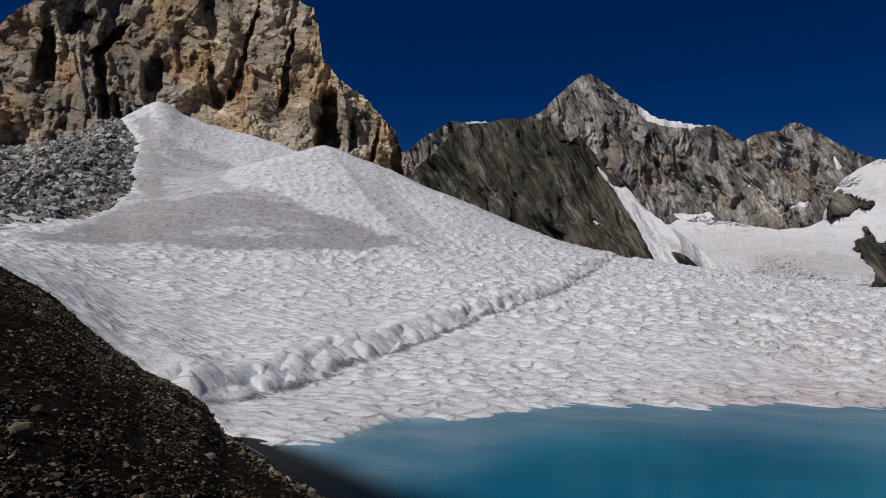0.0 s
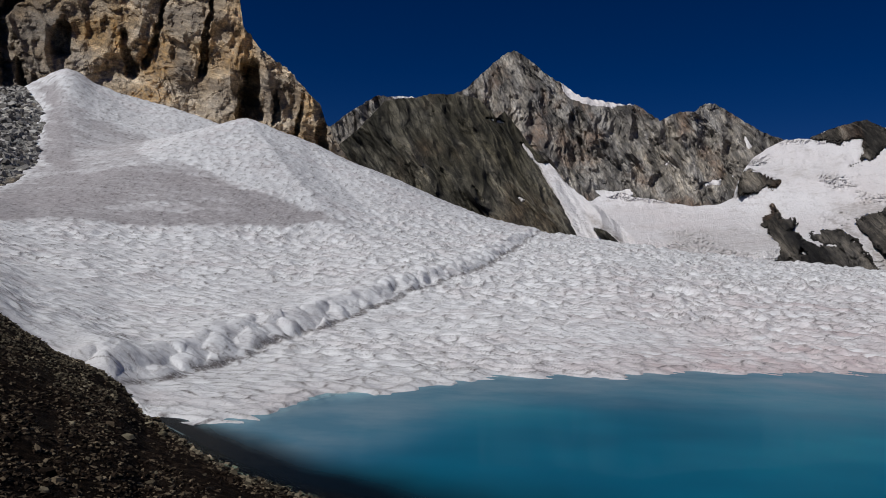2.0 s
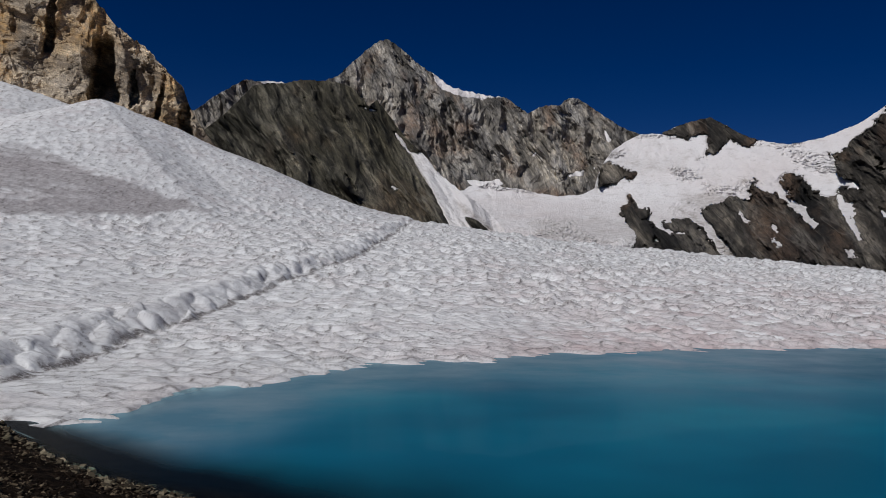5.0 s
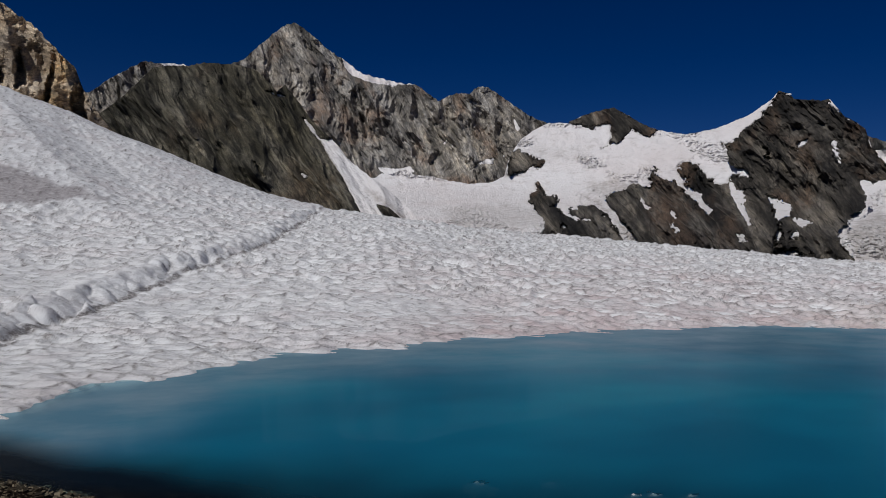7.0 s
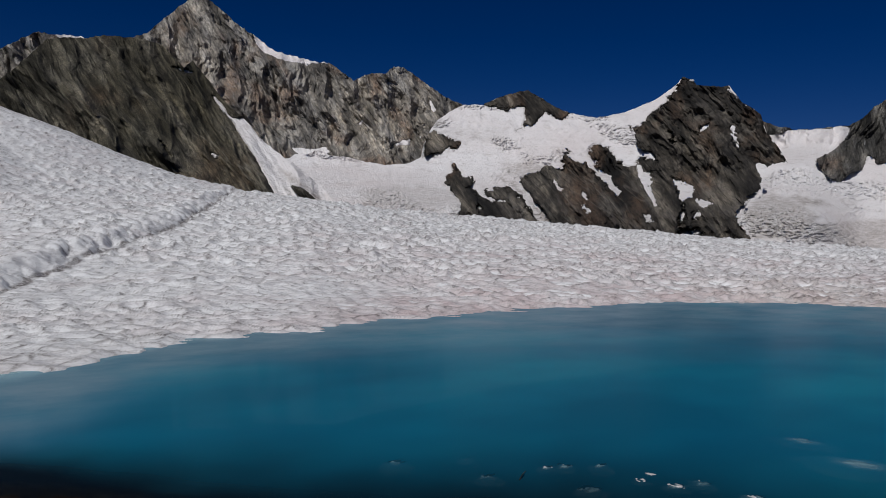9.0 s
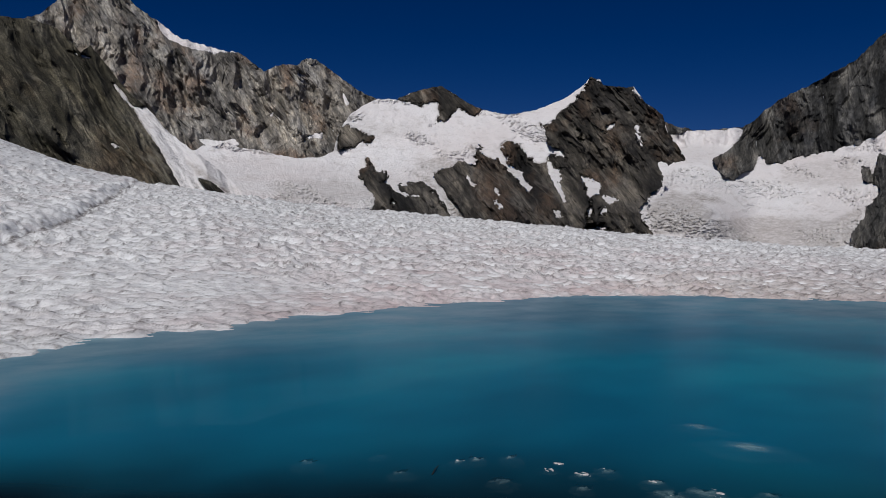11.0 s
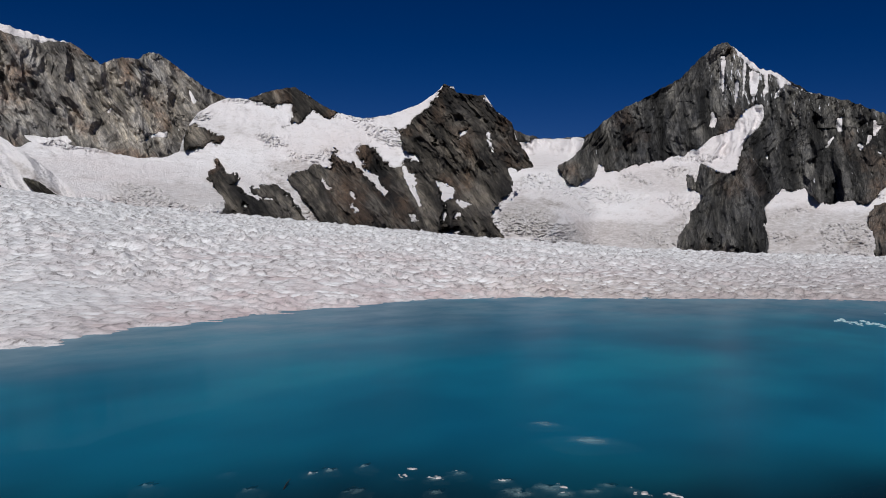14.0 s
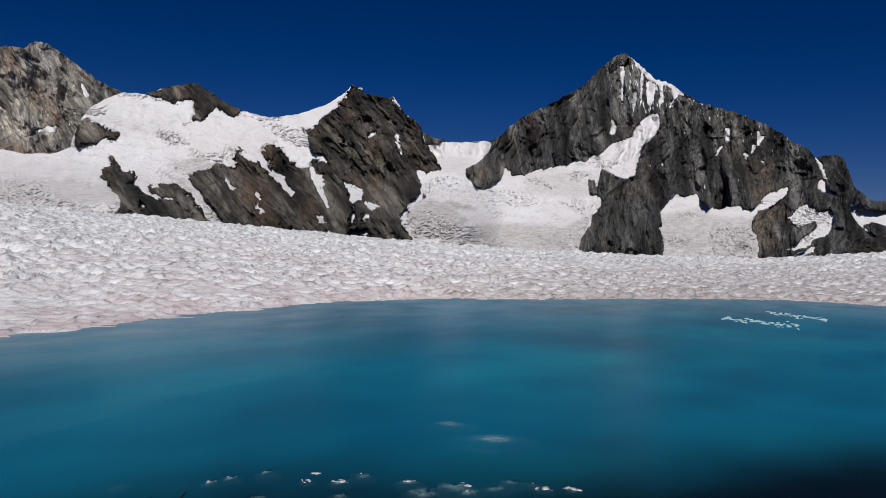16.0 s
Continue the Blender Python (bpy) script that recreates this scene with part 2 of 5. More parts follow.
def firn_material(name, size):
    """Far glacier ice: dusty firn, with the shade inside the cracks painted grey."""
    mat, n, l, bsdf = nodes_of(name)
    co = n.new("ShaderNodeTexCoord").outputs["Object"]
    a = noise_node(n, l, co, 0.6 / size, 6, 0.62)
    b = noise_node(n, l, co, 5 / size, 7, 0.68, (1, 1, 1.8))
    c = noise_node(n, l, co, 24 / size, 6, 0.7, (1, 1, 1.8))
    at = n.new("ShaderNodeAttribute")
    at.attribute_name = "crack"
    col = mixer(n, l, ramp(n, l, a, [(0.40, (0, 0, 0)), (0.68, (0.8,) * 3)]), (0.91, 0.885, 0.89), (0.82, 0.755, 0.745))
    col = mixer(n, l, ramp(n, l, b, [(0.54, (0, 0, 0)), (0.72, (0.55,) * 3)]), col, (0.48, 0.43, 0.40))
    col = mixer(n, l, ramp(n, l, c, [(0.56, (0, 0, 0)), (0.74, (0.4,) * 3)]), col, (0.50, 0.47, 0.45))
    soil = n.new("ShaderNodeAttribute")
    soil.attribute_name = "dirt"
    fleck = noise_node(n, l, co, 14 / size, 6, 0.68, (1, 1, 2.2))
    col = mixer(n, l, maths(n, l, "MULTIPLY", soil.outputs["Fac"], ramp(n, l, fleck, [(0.36, (0.25,) * 3), (0.60, (1,) * 3)]), True), col, (0.36, 0.315, 0.285))
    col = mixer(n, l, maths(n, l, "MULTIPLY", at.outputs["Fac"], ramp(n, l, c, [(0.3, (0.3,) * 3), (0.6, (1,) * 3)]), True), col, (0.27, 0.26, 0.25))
    l.new(col, bsdf.inputs["Base Color"])
    bsdf.inputs["Roughness"].default_value = 0.7
    bsdf.inputs["Specular IOR Level"].default_value = 0.25
    bump(n, l, bsdf, maths(n, l, "ADD", b, c), 0.7, size * 0.04)
    return mat


M_CLIFF = rock_material("banded_limestone", (0.25, 0.195, 0.142), (0.47, 0.385, 0.285), (0.62, 0.53, 0.42), (0.52, 0.36, 0.19), 16, 82, 8, 0.30, (0.50, 0.62), 0.1, relief=0.7, cracks=0.6)
M_TALUS = rock_material("grey_talus", (0.12, 0.114, 0.105), (0.31, 0.30, 0.28), (0.54, 0.53, 0.50), (0.34, 0.28, 0.21), 5, 20, 75, 0.7, veins=0.05, relief=0.6)
M_DARK = rock_material("dark_schist", (0.032, 0.030, 0.023), (0.076, 0.070, 0.054), (0.165, 0.152, 0.122), (0.10, 0.076, 0.054), 80, 32, -38, 0.24, veins=0.8)
M_GREY = rock_material("grey_gneiss", (0.118, 0.111, 0.102), (0.25, 0.232, 0.212), (0.41, 0.39, 0.365), (0.30, 0.212, 0.16), 150, 28, -42, 0.26)
M_BROWN = rock_material("brown_gneiss", (0.018, 0.017, 0.016), (0.062, 0.056, 0.049), (0.18, 0.163, 0.142), (0.135, 0.09, 0.063), 120, 40, -30, 0.22, veins=0.35)
M_MORAINE = rock_material("black_moraine", (0.012, 0.011, 0.010), (0.034, 0.030, 0.026), (0.075, 0.068, 0.058), (0.045, 0.036, 0.028), 9, 10, 70, 0.7, veins=0.1)
M_PEAK = rock_material("pyramid_gneiss", (0.018, 0.018, 0.018), (0.062, 0.061, 0.059), (0.175, 0.170, 0.163), (0.135, 0.102, 0.082), 130, 12, -38, 0.2, (0.54, 0.68), 0.3, snow=0.10)


def old_snow():
    """The near snowfield: snow grains, painted sunlit spots, dirt gathered on the rims of the cups, dust flats, red
    algae and silt.
    """
    mat, n, l, bsdf = nodes_of("summer_snow")
    co = n.new("ShaderNodeTexCoord").outputs["Object"]
    a = noise_node(n, l, co, 0.5, 6, 0.62)
    b = noise_node(n, l, co, 2.6, 7, 0.68, (1, 1.6, 1))
    c = noise_node(n, l, co, 11.0, 6, 0.7)

    def attr(name):
        at = n.new("ShaderNodeAttribute")
        at.attribute_name = name
        return at.outputs["Fac"]

    def times(x, y):
        return maths(n, l, "MULTIPLY", x, y, True)

    col = mixer(n, l, ramp(n, l, a, [(0.40, (0, 0, 0)), (0.70, (0.5,) * 3)]), (0.85, 0.85, 0.86), (0.68, 0.665, 0.67))
    col = mixer(n, l, times(attr("algae"), ramp(n, l, a, [(0.35, (0.25,) * 3), (0.65, (1.0,) * 3)])), col, (0.645, 0.525, 0.525))
    col = mixer(n, l, times(attr("silt"), ramp(n, l, b, [(0.40, (0.1,) * 3), (0.62, (0.6,) * 3)])), col, (0.60, 0.52, 0.45))
    col = mixer(n, l, times(attr("dust"), ramp(n, l, b, [(0.30, (0.45,) * 3), (0.62, (1.0,) * 3)])), col, (0.36, 0.328, 0.335))
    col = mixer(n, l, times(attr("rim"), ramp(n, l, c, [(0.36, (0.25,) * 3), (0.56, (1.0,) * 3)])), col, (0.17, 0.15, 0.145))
    col = mixer(n, l, ramp(n, l, b, [(0.58, (0, 0, 0)), (0.74, (0.25,) * 3)]), col, (0.52, 0.47, 0.45))
    soft = n.new("ShaderNodeTexNoise")
    soft.inputs["Scale"].default_value, soft.inputs["Detail"].default_value = 1.3, 3
    l.new(co, soft.inputs["Vector"])
    bend = n.new("ShaderNodeMix")
    bend.data_type, bend.blend_type = "RGBA", "LINEAR_LIGHT"
    bend.inputs[0].default_value = 0.30
    l.new(co, bend.inputs[6])
    l.new(soft.outputs["Color"], bend.inputs[7])
    flat = n.new("ShaderNodeMapping")
    flat.inputs["Scale"].default_value, flat.inputs["Rotation"].default_value = (0.8, 1.0, 0.4), (0, 0, radians(22))
    l.new(bend.outputs[2], flat.inputs["Vector"])
    lens, seam = n.new("ShaderNodeTexVoronoi"), n.new("ShaderNodeTexVoronoi")
    seam.feature = "DISTANCE_TO_EDGE"
    for node in (lens, seam):
        node.inputs["Scale"].default_value = 2.3
        l.new(flat.outputs[0], node.inputs["Vector"])
    scale_h = lens.outputs["Distance"]
    thin = ramp(n, l, seam.outputs["Distance"], [(0.0, (0.4,) * 3), (0.06, (0, 0, 0))])
    thin = times(thin, maths(n, l, "SUBTRACT", 1.0, attr("dust"), True))
    col = mixer(n, l, times(thin, ramp(n, l, b, [(0.42, (0, 0, 0)), (0.56, (1, 1, 1))])), col, (0.32, 0.29, 0.28))
    # near-white painted over the snow where cups and lumps catch the sun
    col = mixer(n, l, times(attr("lit_spots"), 0.9), col, (0.92, 0.925, 0.935))
    l.new(col, bsdf.inputs["Base Color"])
    bsdf.inputs["Roughness"].default_value = 0.65
    bsdf.inputs["Specular IOR Level"].default_value = 0.3
    bump(n, l, bsdf, maths(n, l, "ADD", maths(n, l, "MULTIPLY", scale_h, 0.4), maths(n, l, "ADD", maths(n, l, "MULTIPLY", b, 0.6), maths(n, l, "MULTIPLY", c, 0.3))), 0.8, 0.11)
    return mat


M_SNOW = old_snow()
M_FIRN = firn_material("far_firn", 160)


# ---- far mountains: reliefs between a foot line and a crest line, as seen from the bank ----
def relief(a0, a1, step, rows, crest, foot, dist, turn=0.0, jag=0.12, jag_size=0.6):
    """A face from its foot (az, el) to its crest (az, el). dist: a table of (elevation, metres); turn: how the face recedes, per degree of az."""
    az = np.arange(a0, a1 + step / 2, step)
    fe = spline(foot, 1, az)
    ce = spline(crest, 1, az) + jag * (ridged(az / jag_size, 3.1, 0.7, 4, 0.55) - 0.75)
    ce = np.maximum(ce, fe + 0.05)
    S, A = np.meshgrid(np.linspace(0, 1, rows), az, indexing="ij")
    EL = fe + (ce - fe) * S
    D = curve_of(dist, 1, EL) * (1 + turn * (A - 0.5 * (a0 + a1)))
    return A, EL, D, S


def place(A, EL, D):
    """World places of directions (degrees) and horizontal distances from the eye."""
    a, e = np.radians(A), np.radians(EL)
    return D * np.sin(a), D * np.cos(a), EYE + D * np.tan(e)


def behind(A, EL, D, S, count=10, run=0.10, drop=0.9):
    """Rows that carry the relief over its crest and down the far side."""
    k = np.linspace(0, 1, count + 1)[1:, None]
    d2 = D[-1] * (1 + run * k)
    z_top = EYE + D[-1] * np.tan(np.radians(EL[-1]))
    z2 = z_top - drop * (d2 - D[-1]) - 0.02 * D[-1] * k
    el2 = np.degrees(np.arctan2(z2 - EYE, d2))
    pad = np.repeat(A[-1:], count, axis=0)
    return np.vstack([A, pad]), np.vstack([EL, el2]), np.vstack([D, d2]), np.vstack([S, np.repeat(S[-1:], count, axis=0) + k])


def rock_relief(A, EL, D, size, amp, lean=0.0, stretch=2.5, seed=0.0):
    """Ribs and gullies that run down the face, blades and broken blocks on them."""
    mid = float(D.mean())
    z = mid * np.tan(np.radians(EL))
    u = np.radians(A) * mid + lean * z
    u = u + size * 0.30 * fbm(u / (size * 1.3), z / (size * 1.3), seed + 3, 3)
    r = ridged(u / size + seed, z / (size * stretch) + seed, seed, 5, 0.55)
    flute = ridged(u / (size * 0.27) + seed, z / (size * 0.36 * stretch) + seed, seed + 7, 3, 0.5)
    blade = ridged(u / (size * 0.10) + seed, z / (size * 0.16 * stretch) + seed, seed + 17, 2, 0.5)
    f = fbm(u / (size * 0.20), z / (size * 0.36), seed, 3, 0.5)
    k = int(seed)
    block = 0.44 * facets(u / (size * 0.34), z / (size * 0.27 * stretch), k) + 0.20 * facets(u / (size * 0.13), z / (size * 0.08 * stretch), k + 5) + 0.12 * facets(u / (size * 0.06), z / (size * 0.035 * stretch), k + 9)
    slab = 0.0
    for q, (tip, wide, part_) in enumerate(((0.40, 0.55, 0.22), (-0.32, 0.34, 0.12), (0.55, 0.17, 0.07))):
        w = (u + tip * z) / (size * wide) + 1.1 * fbm(u / (size * wide * 2.2), z / (size * wide * 2.2), seed + 5 * q, 3)
        w = w - np.floor(w)
        slab = slab + part_ * np.minimum(w / 0.72, (1 - w) / 0.28) * (0.4 + smooth(-0.3, 0.3, perlin(u / (size * 0.8), z / (size * 0.8), seed + 9 + q)))
    bench = 0.0
    for q, (tip, tall, part_) in enumerate(((0.25, 0.42, 0.12), (-0.45, 0.17, 0.05), (0.6, 0.075, 0.028))):
        w = (z + tip * u) / (size * tall) + 0.9 * fbm(u / (size * tall * 2.5), z / (size * tall * 2.5), seed + 25 + 3 * q, 3)
        w = w - np.floor(w)
        bench = bench + part_ * np.minimum((1 - w) / 0.55, w / 0.45) * smooth(-0.25, 0.25, perlin(u / (size * 0.5), z / (size * 0.4), seed + 33 + q))
    return amp * (0.35 * bench + 0.70 * (r - 0.6) + 0.34 * (flute - 0.6) + 0.05 * (blade - 0.6) + 0.12 * f + slab + block - 0.25)


def blots(A, EL, spots):
    """Soft stains: direction, elevation, half width and half height in degrees, strength."""
    out = np.zeros(A.shape)
    wa, we = A + 0.5 * fbm(A / 1.1, EL / 1.1, 2.5, 4, 0.6), EL + 0.5 * fbm(A / 1.1, EL / 1.1, 7.5, 4, 0.6)
    for a, e, wide, tall, most in spots:
        out = np.maximum(out, most * smooth(1.35, 0.5, np.hypot((wa - a) / wide, (we - e) / tall)))
    return out


def massif(label, category, rock_mat, A, EL, D, S, amp, size, lean, stretch, seed, snow_polys=(), rock_polys=None, snow_mat=None, crevasse=0.0, edge=0.13, bulge=1.0, broken=lambda a, e: 0.0, carve=None, isles=(), follow=lambda e: 0.0 * e, hold=9.0, damp=lambda a, e: 1.0, soiled=(), stains=(), fray=0.2, trim=None):
    """A mountain: bare rock with snow lying on it, or ice with rock standing out of it."""
    top = tagged(new("mountain"), label, category)
    ew = fray * fbm(A / 0.6, EL / 0.5, seed + 2, 6, 0.75)
    R = rock_relief(A, EL, D, size, amp, lean, stretch, seed)
    inside = np.full(A.shape, -9.0)
    if rock_polys is not None:
        for p in rock_polys:
            inside = np.maximum(inside, signed(A, EL, p))
        snowy = -inside
        for p in snow_polys:
            snowy = np.maximum(snowy, signed(A, EL, p))
    else:
        for p in snow_polys:
            inside = np.maximum(inside, signed(A, EL, p))
        for p in isles:
            inside = np.minimum(inside, -signed(A, EL, p))
        snowy = inside
    snowy = snowy + ew - edge * 2.4 * np.clip(R / amp, -0.6, 0.6)
    snowy = np.maximum(snowy, 0.5 * (-R / amp - hold) + 1.2 * ew)
    lift = 1.5 * np.tanh(-snowy / (edge * 2.2))
    x, y, z = place(A, EL, D)
    mid = float(D.mean())
    u, z = np.radians(A) * mid, mid * np.tan(np.radians(EL))
    out = np.clip(0.15 - snowy / (edge * 3.2), 0.15, 1) * damp(A, EL) if rock_polys else 1.0
    rock_d = D - (R + (0.12 * amp if rock_polys else 0.0)) * out - min(amp * 0.25, 9.0) * bulge * lift
    if carve is not None:
        rock_d = rock_d + carve(A, EL, D)
    keep = None if snow_mat is None else snowy < edge * 1.6
    there = np.ones(A.shape, bool) if trim is None else A < curve_of(trim, 1, EL) + 1.5 * ew + np.where(EL > trim[-1][0], 9, 0)
    keep = there if keep is None else keep & there
    X, Y, Z = place(A, EL, rock_d)
    face = grid_mesh("rock_face", X, Y, Z, rock_mat, keep, top, [("across", u), ("height", z)] + [(tag, blots(A, EL, spots)) for tag, spots in stains], shade=False)
    if snow_mat is not None:
        sn = min(amp * 0.18, 10.0) * fbm(u / (size * 1.6), z / (size * 1.2), seed + 5, 4, 0.45)
        cracks = np.zeros(A.shape)
        if crevasse > 0:
            wu = u + size * 0.25 * fbm(u / (size * 0.5), z / (size * 0.4), seed + 13, 3)
            wz = z + size * 0.10 * fbm(u / (size * 0.4), z / (size * 0.3), seed + 14, 3)
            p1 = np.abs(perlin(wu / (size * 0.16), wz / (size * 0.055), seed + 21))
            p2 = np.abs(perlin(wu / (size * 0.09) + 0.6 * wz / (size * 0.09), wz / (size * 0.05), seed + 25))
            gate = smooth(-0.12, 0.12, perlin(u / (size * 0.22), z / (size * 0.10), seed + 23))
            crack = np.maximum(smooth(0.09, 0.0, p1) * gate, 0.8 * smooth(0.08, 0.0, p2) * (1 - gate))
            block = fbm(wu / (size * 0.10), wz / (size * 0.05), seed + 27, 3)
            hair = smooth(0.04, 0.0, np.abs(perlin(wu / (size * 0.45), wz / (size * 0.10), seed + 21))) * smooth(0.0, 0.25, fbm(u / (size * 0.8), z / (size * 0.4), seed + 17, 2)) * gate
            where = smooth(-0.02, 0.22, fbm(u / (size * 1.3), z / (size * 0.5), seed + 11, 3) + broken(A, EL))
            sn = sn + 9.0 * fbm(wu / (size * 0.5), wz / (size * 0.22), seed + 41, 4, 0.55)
            # how strongly the cracks' shade is painted into the colour
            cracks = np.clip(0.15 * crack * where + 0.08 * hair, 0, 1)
            chaos = ridged(wu / (size * 0.10), wz / (size * 0.045), seed + 31, 5, 0.7)
            sn = sn + crevasse * where * (1.2 * (chaos - 0.6) + 0.5 * block - 0.2 * crack) + crevasse * 0.25 * fbm(u / (size * 0.2), z / (size * 0.08), seed + 15, 3)
        dirt = np.zeros(A.shape)
        for p, most in soiled:
            dirt = np.maximum(dirt, most * smooth(-0.25, 0.3, signed(A, EL, p) + 1.2 * ew))
        snow_d = D - sn - min(amp * 0.25, 5.0) * (1 - np.clip(lift, -1, 1)) - follow(EL) * R
        X, Y, Z = place(A, EL, snow_d)
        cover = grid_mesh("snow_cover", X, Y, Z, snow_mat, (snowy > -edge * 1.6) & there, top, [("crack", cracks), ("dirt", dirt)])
        tagged(cover, "white summer snow and ice lying on the rock")
    return top


# outlines of snow (S), bare rock (R), soiled ice (F) and crests (C): direction and elevation from the bank, in degrees
S_A1 = [(17.9, 5.6), (19.1, 5.5), (20.4, 5.8), (20.9, 5.4), (19.7, 5), (18.8, 4.9)]
S_A3 = [(25.1, 5.9), (26, 6.5), (27.1, 6.6), (27, 6.3), (25.8, 6.1)]
R_STEP = [(28.4, 7.2), (29.2, 7.4), (30.1, 7), (31.1, 6.5), (30.8, 6.1), (29.9, 5.9), (28.4, 5.5)]
S_ARETE = [(14.6, 14.2), (16, 13.6), (18.6, 12.9), (21.1, 12.6), (21.3, 12.0), (20.8, 12.12), (19, 12.0), (17.6, 12.02), (16.6, 12.2), (15.5, 12.62), (14.9, 13.2)]
S_ARETE2 = [(21.1, 12), (22.7, 11), (22.2, 10.8)]
S_FAR = [(0.6, 12.5), (1.9, 12.6), (3.4, 12.5), (3.1, 12.1), (1.5, 12)]
C_GLACIER = [(15.8, 4.9), (17.6, 4.8), (18.2, 5.2), (19, 5.2), (19.8, 5.6), (20.8, 5.2), (22.1, 5.1), (23.6, 4.8), (25.3, 4.6), (27.1, 4.8), (28, 5.3), (28.2, 6.3), (28.6, 7.3), (29.3, 8.3), (30.3, 9), (31.3, 9.5), (32.85, 9.55), (33.95, 10.1), (35.25, 10.45), (36.3, 10.7), (36.95, 10.4), (37.65, 10), (38.3, 9.55), (39.75, 8.95), (41.8, 8.6), (44, 9), (46.2, 9.9), (47.6, 10.9), (48.1, 11.5), (48.9, 11.3), (49.1, 10.9), (50.9, 10.7), (51.4, 10.8), (52.3, 9.6), (53.65, 8.65), (54.05, 7.4), (54.9, 6.3), (55.6, 5.05), (56.15, 4.45), (56.3, 3.0), (56.5, 0.3), (56.7, -1.9)]
C_ALPHA = [(-3.4, 9.7), (-1.9, 11), (0.1, 12.3), (3.3, 12.4), (5.9, 12.6), (7.2, 13.2), (8.4, 14.4), (9.6, 15.5), (10.5, 16.1), (11.1, 16.2), (12.2, 15.6), (13.4, 14.6), (14.7, 13.9), (16.3, 12.9), (18.6, 12.4), (20.8, 12.2), (22.5, 11), (23.6, 11.6), (25, 11.7), (25.6, 12.2), (26.5, 12.2), (27.7, 11.4), (29.1, 10.5), (30.2, 9.9), (32.2, 9.2), (33.6, 7.7)]
S_COULOIR = [(13.3, 7.6), (13.85, 6.55), (14.85, 5.0), (15.7, 3.5), (16.9, 1.3), (22.55, 0.95), (21.65, 1.8), (20.35, 3.0), (18.85, 4.15), (17.2, 5.3), (15.6, 6.5), (14.5, 7.75), (14.0, 7.7)]
R_COULOIR = [(16.95, 3.9), (17.85, 3.55), (19.35, 2.5), (20.45, 1.55), (20.0, 1.45), (18.9, 2.3), (17.7, 3.15)]
R_COULOIR_FOOT = [(17.9, 2.65), (18.65, 2.4), (19.9, 1.5), (18.9, 1.6), (18.35, 2.1)]
S_PATCH = [(8.1, 5.65), (8.35, 5.55), (9.0, 4.55), (8.8, 4.6)]
S_PATCH_HIGH = [(9.05, 11.0), (9.8, 11.0), (10.35, 10.75), (9.85, 10.65)]
S_PATCH_LOW = [(11.9, 4.9), (12.4, 4.7), (12.15, 4.6)]
S_VEIN = [(12.0, 9.1), (12.35, 8.75), (13.35, 7.5), (13.05, 7.65), (12.25, 8.65)]
S_A_LEDGE = [(25.15, 5.7), (25.8, 6.25), (26.85, 6.5), (26.95, 6.35), (26.05, 6.05), (25.5, 5.65)]
S_A_STRIP = [(28.6, 9.75), (28.8, 9.6), (29.25, 8.95), (28.9, 8.85)]
S_A_SPOT = [(22.3, 9.25), (22.85, 9.5), (22.9, 9.4), (22.45, 9.15)]
S_A_DOT = [(23.0, 7.75), (23.25, 8.1), (23.4, 7.95), (23.15, 7.65)]
C_DARK = [(-3.65, 7.65), (-2.75, 8.25), (-1.3, 9.6), (0.0, 11.05), (0.8, 12.0), (1.9, 12.2), (3.3, 12.35), (4.3, 12.7), (5.95, 12.75), (7.1, 12.75), (8.25, 12.45), (9.1, 11.75), (9.8, 11.05), (10.4, 11.6), (11.55, 10.3), (12.9, 8.65), (14.35, 7.55), (15.35, 6.3), (16.9, 5.15), (18.55, 4.0), (20.05, 2.85), (21.1, 1.8), (21.75, 0.9)]
R_SPUR = [(30.7, 4.8), (30.6, 4.3), (30.2, 3.8), (29.95, 3.2), (30.55, 2.75), (30.95, 2.2), (31.25, 1.8), (31.2, 0.5), (32.95, 0.2), (37.35, 0.0), (37.55, 0.35), (36.4, 1.8), (35.75, 2.75), (35.05, 3.1), (33.4, 3.0), (33.15, 2.45), (33.85, 2.2), (34.95, 1.95), (33.45, 2.0), (32.45, 2.6), (31.9, 3.0), (32.35, 3.4), (31.95, 3.8), (31.3, 3.9), (30.9, 4.4)]
S_SPUR = [(32.55, 1.85), (33.05, 1.5), (32.9, 1.05), (32.75, 1.35)]
R_RIB = [(36.05, 3.7), (36.35, 4.1), (37.35, 4.25), (37.7, 4.9), (39.15, 4.75), (39.15, 5.95), (39.55, 6.05), (40.2, 5.2), (41.15, 5.0), (41.6, 4.5), (43.05, 3.1), (43.65, 2.55), (43.95, 2.95), (43.3, 3.35), (42.95, 4.1), (42.25, 4.5), (41.85, 5.15), (41.4, 5.9), (41.25, 6.35), (41.8, 6.55), (42.35, 6.8), (43.15, 5.75), (43.95, 5.15), (44.4, 4.85), (44.9, 4.95), (45.2, 5.6), (45.8, 5.45), (46.45, 5.3), (47.65, 4.7), (49.2, 3.5), (48.5, 1.85), (48.8, -0.4), (47.1, -0.6), (41.55, -0.3), (39.45, -0.2), (38.5, 0.5), (37.7, 1.6), (36.8, 2.55), (36.3, 3.1)]
S_RIB_GULLY = [(44.95, 5.05), (45.3, 4.9), (45.65, 4.45), (46.1, 4.45), (45.85, 3.9), (46.0, 3.25), (46.25, 2.65), (46.65, 1.9), (46.35, 1.95), (45.9, 2.7), (45.55, 3.45), (45.25, 4.1)]
S_RIB_STREAK = [(38.55, 3.65), (39.0, 3.3), (39.5, 2.7), (39.25, 2.75), (38.85, 3.2)]
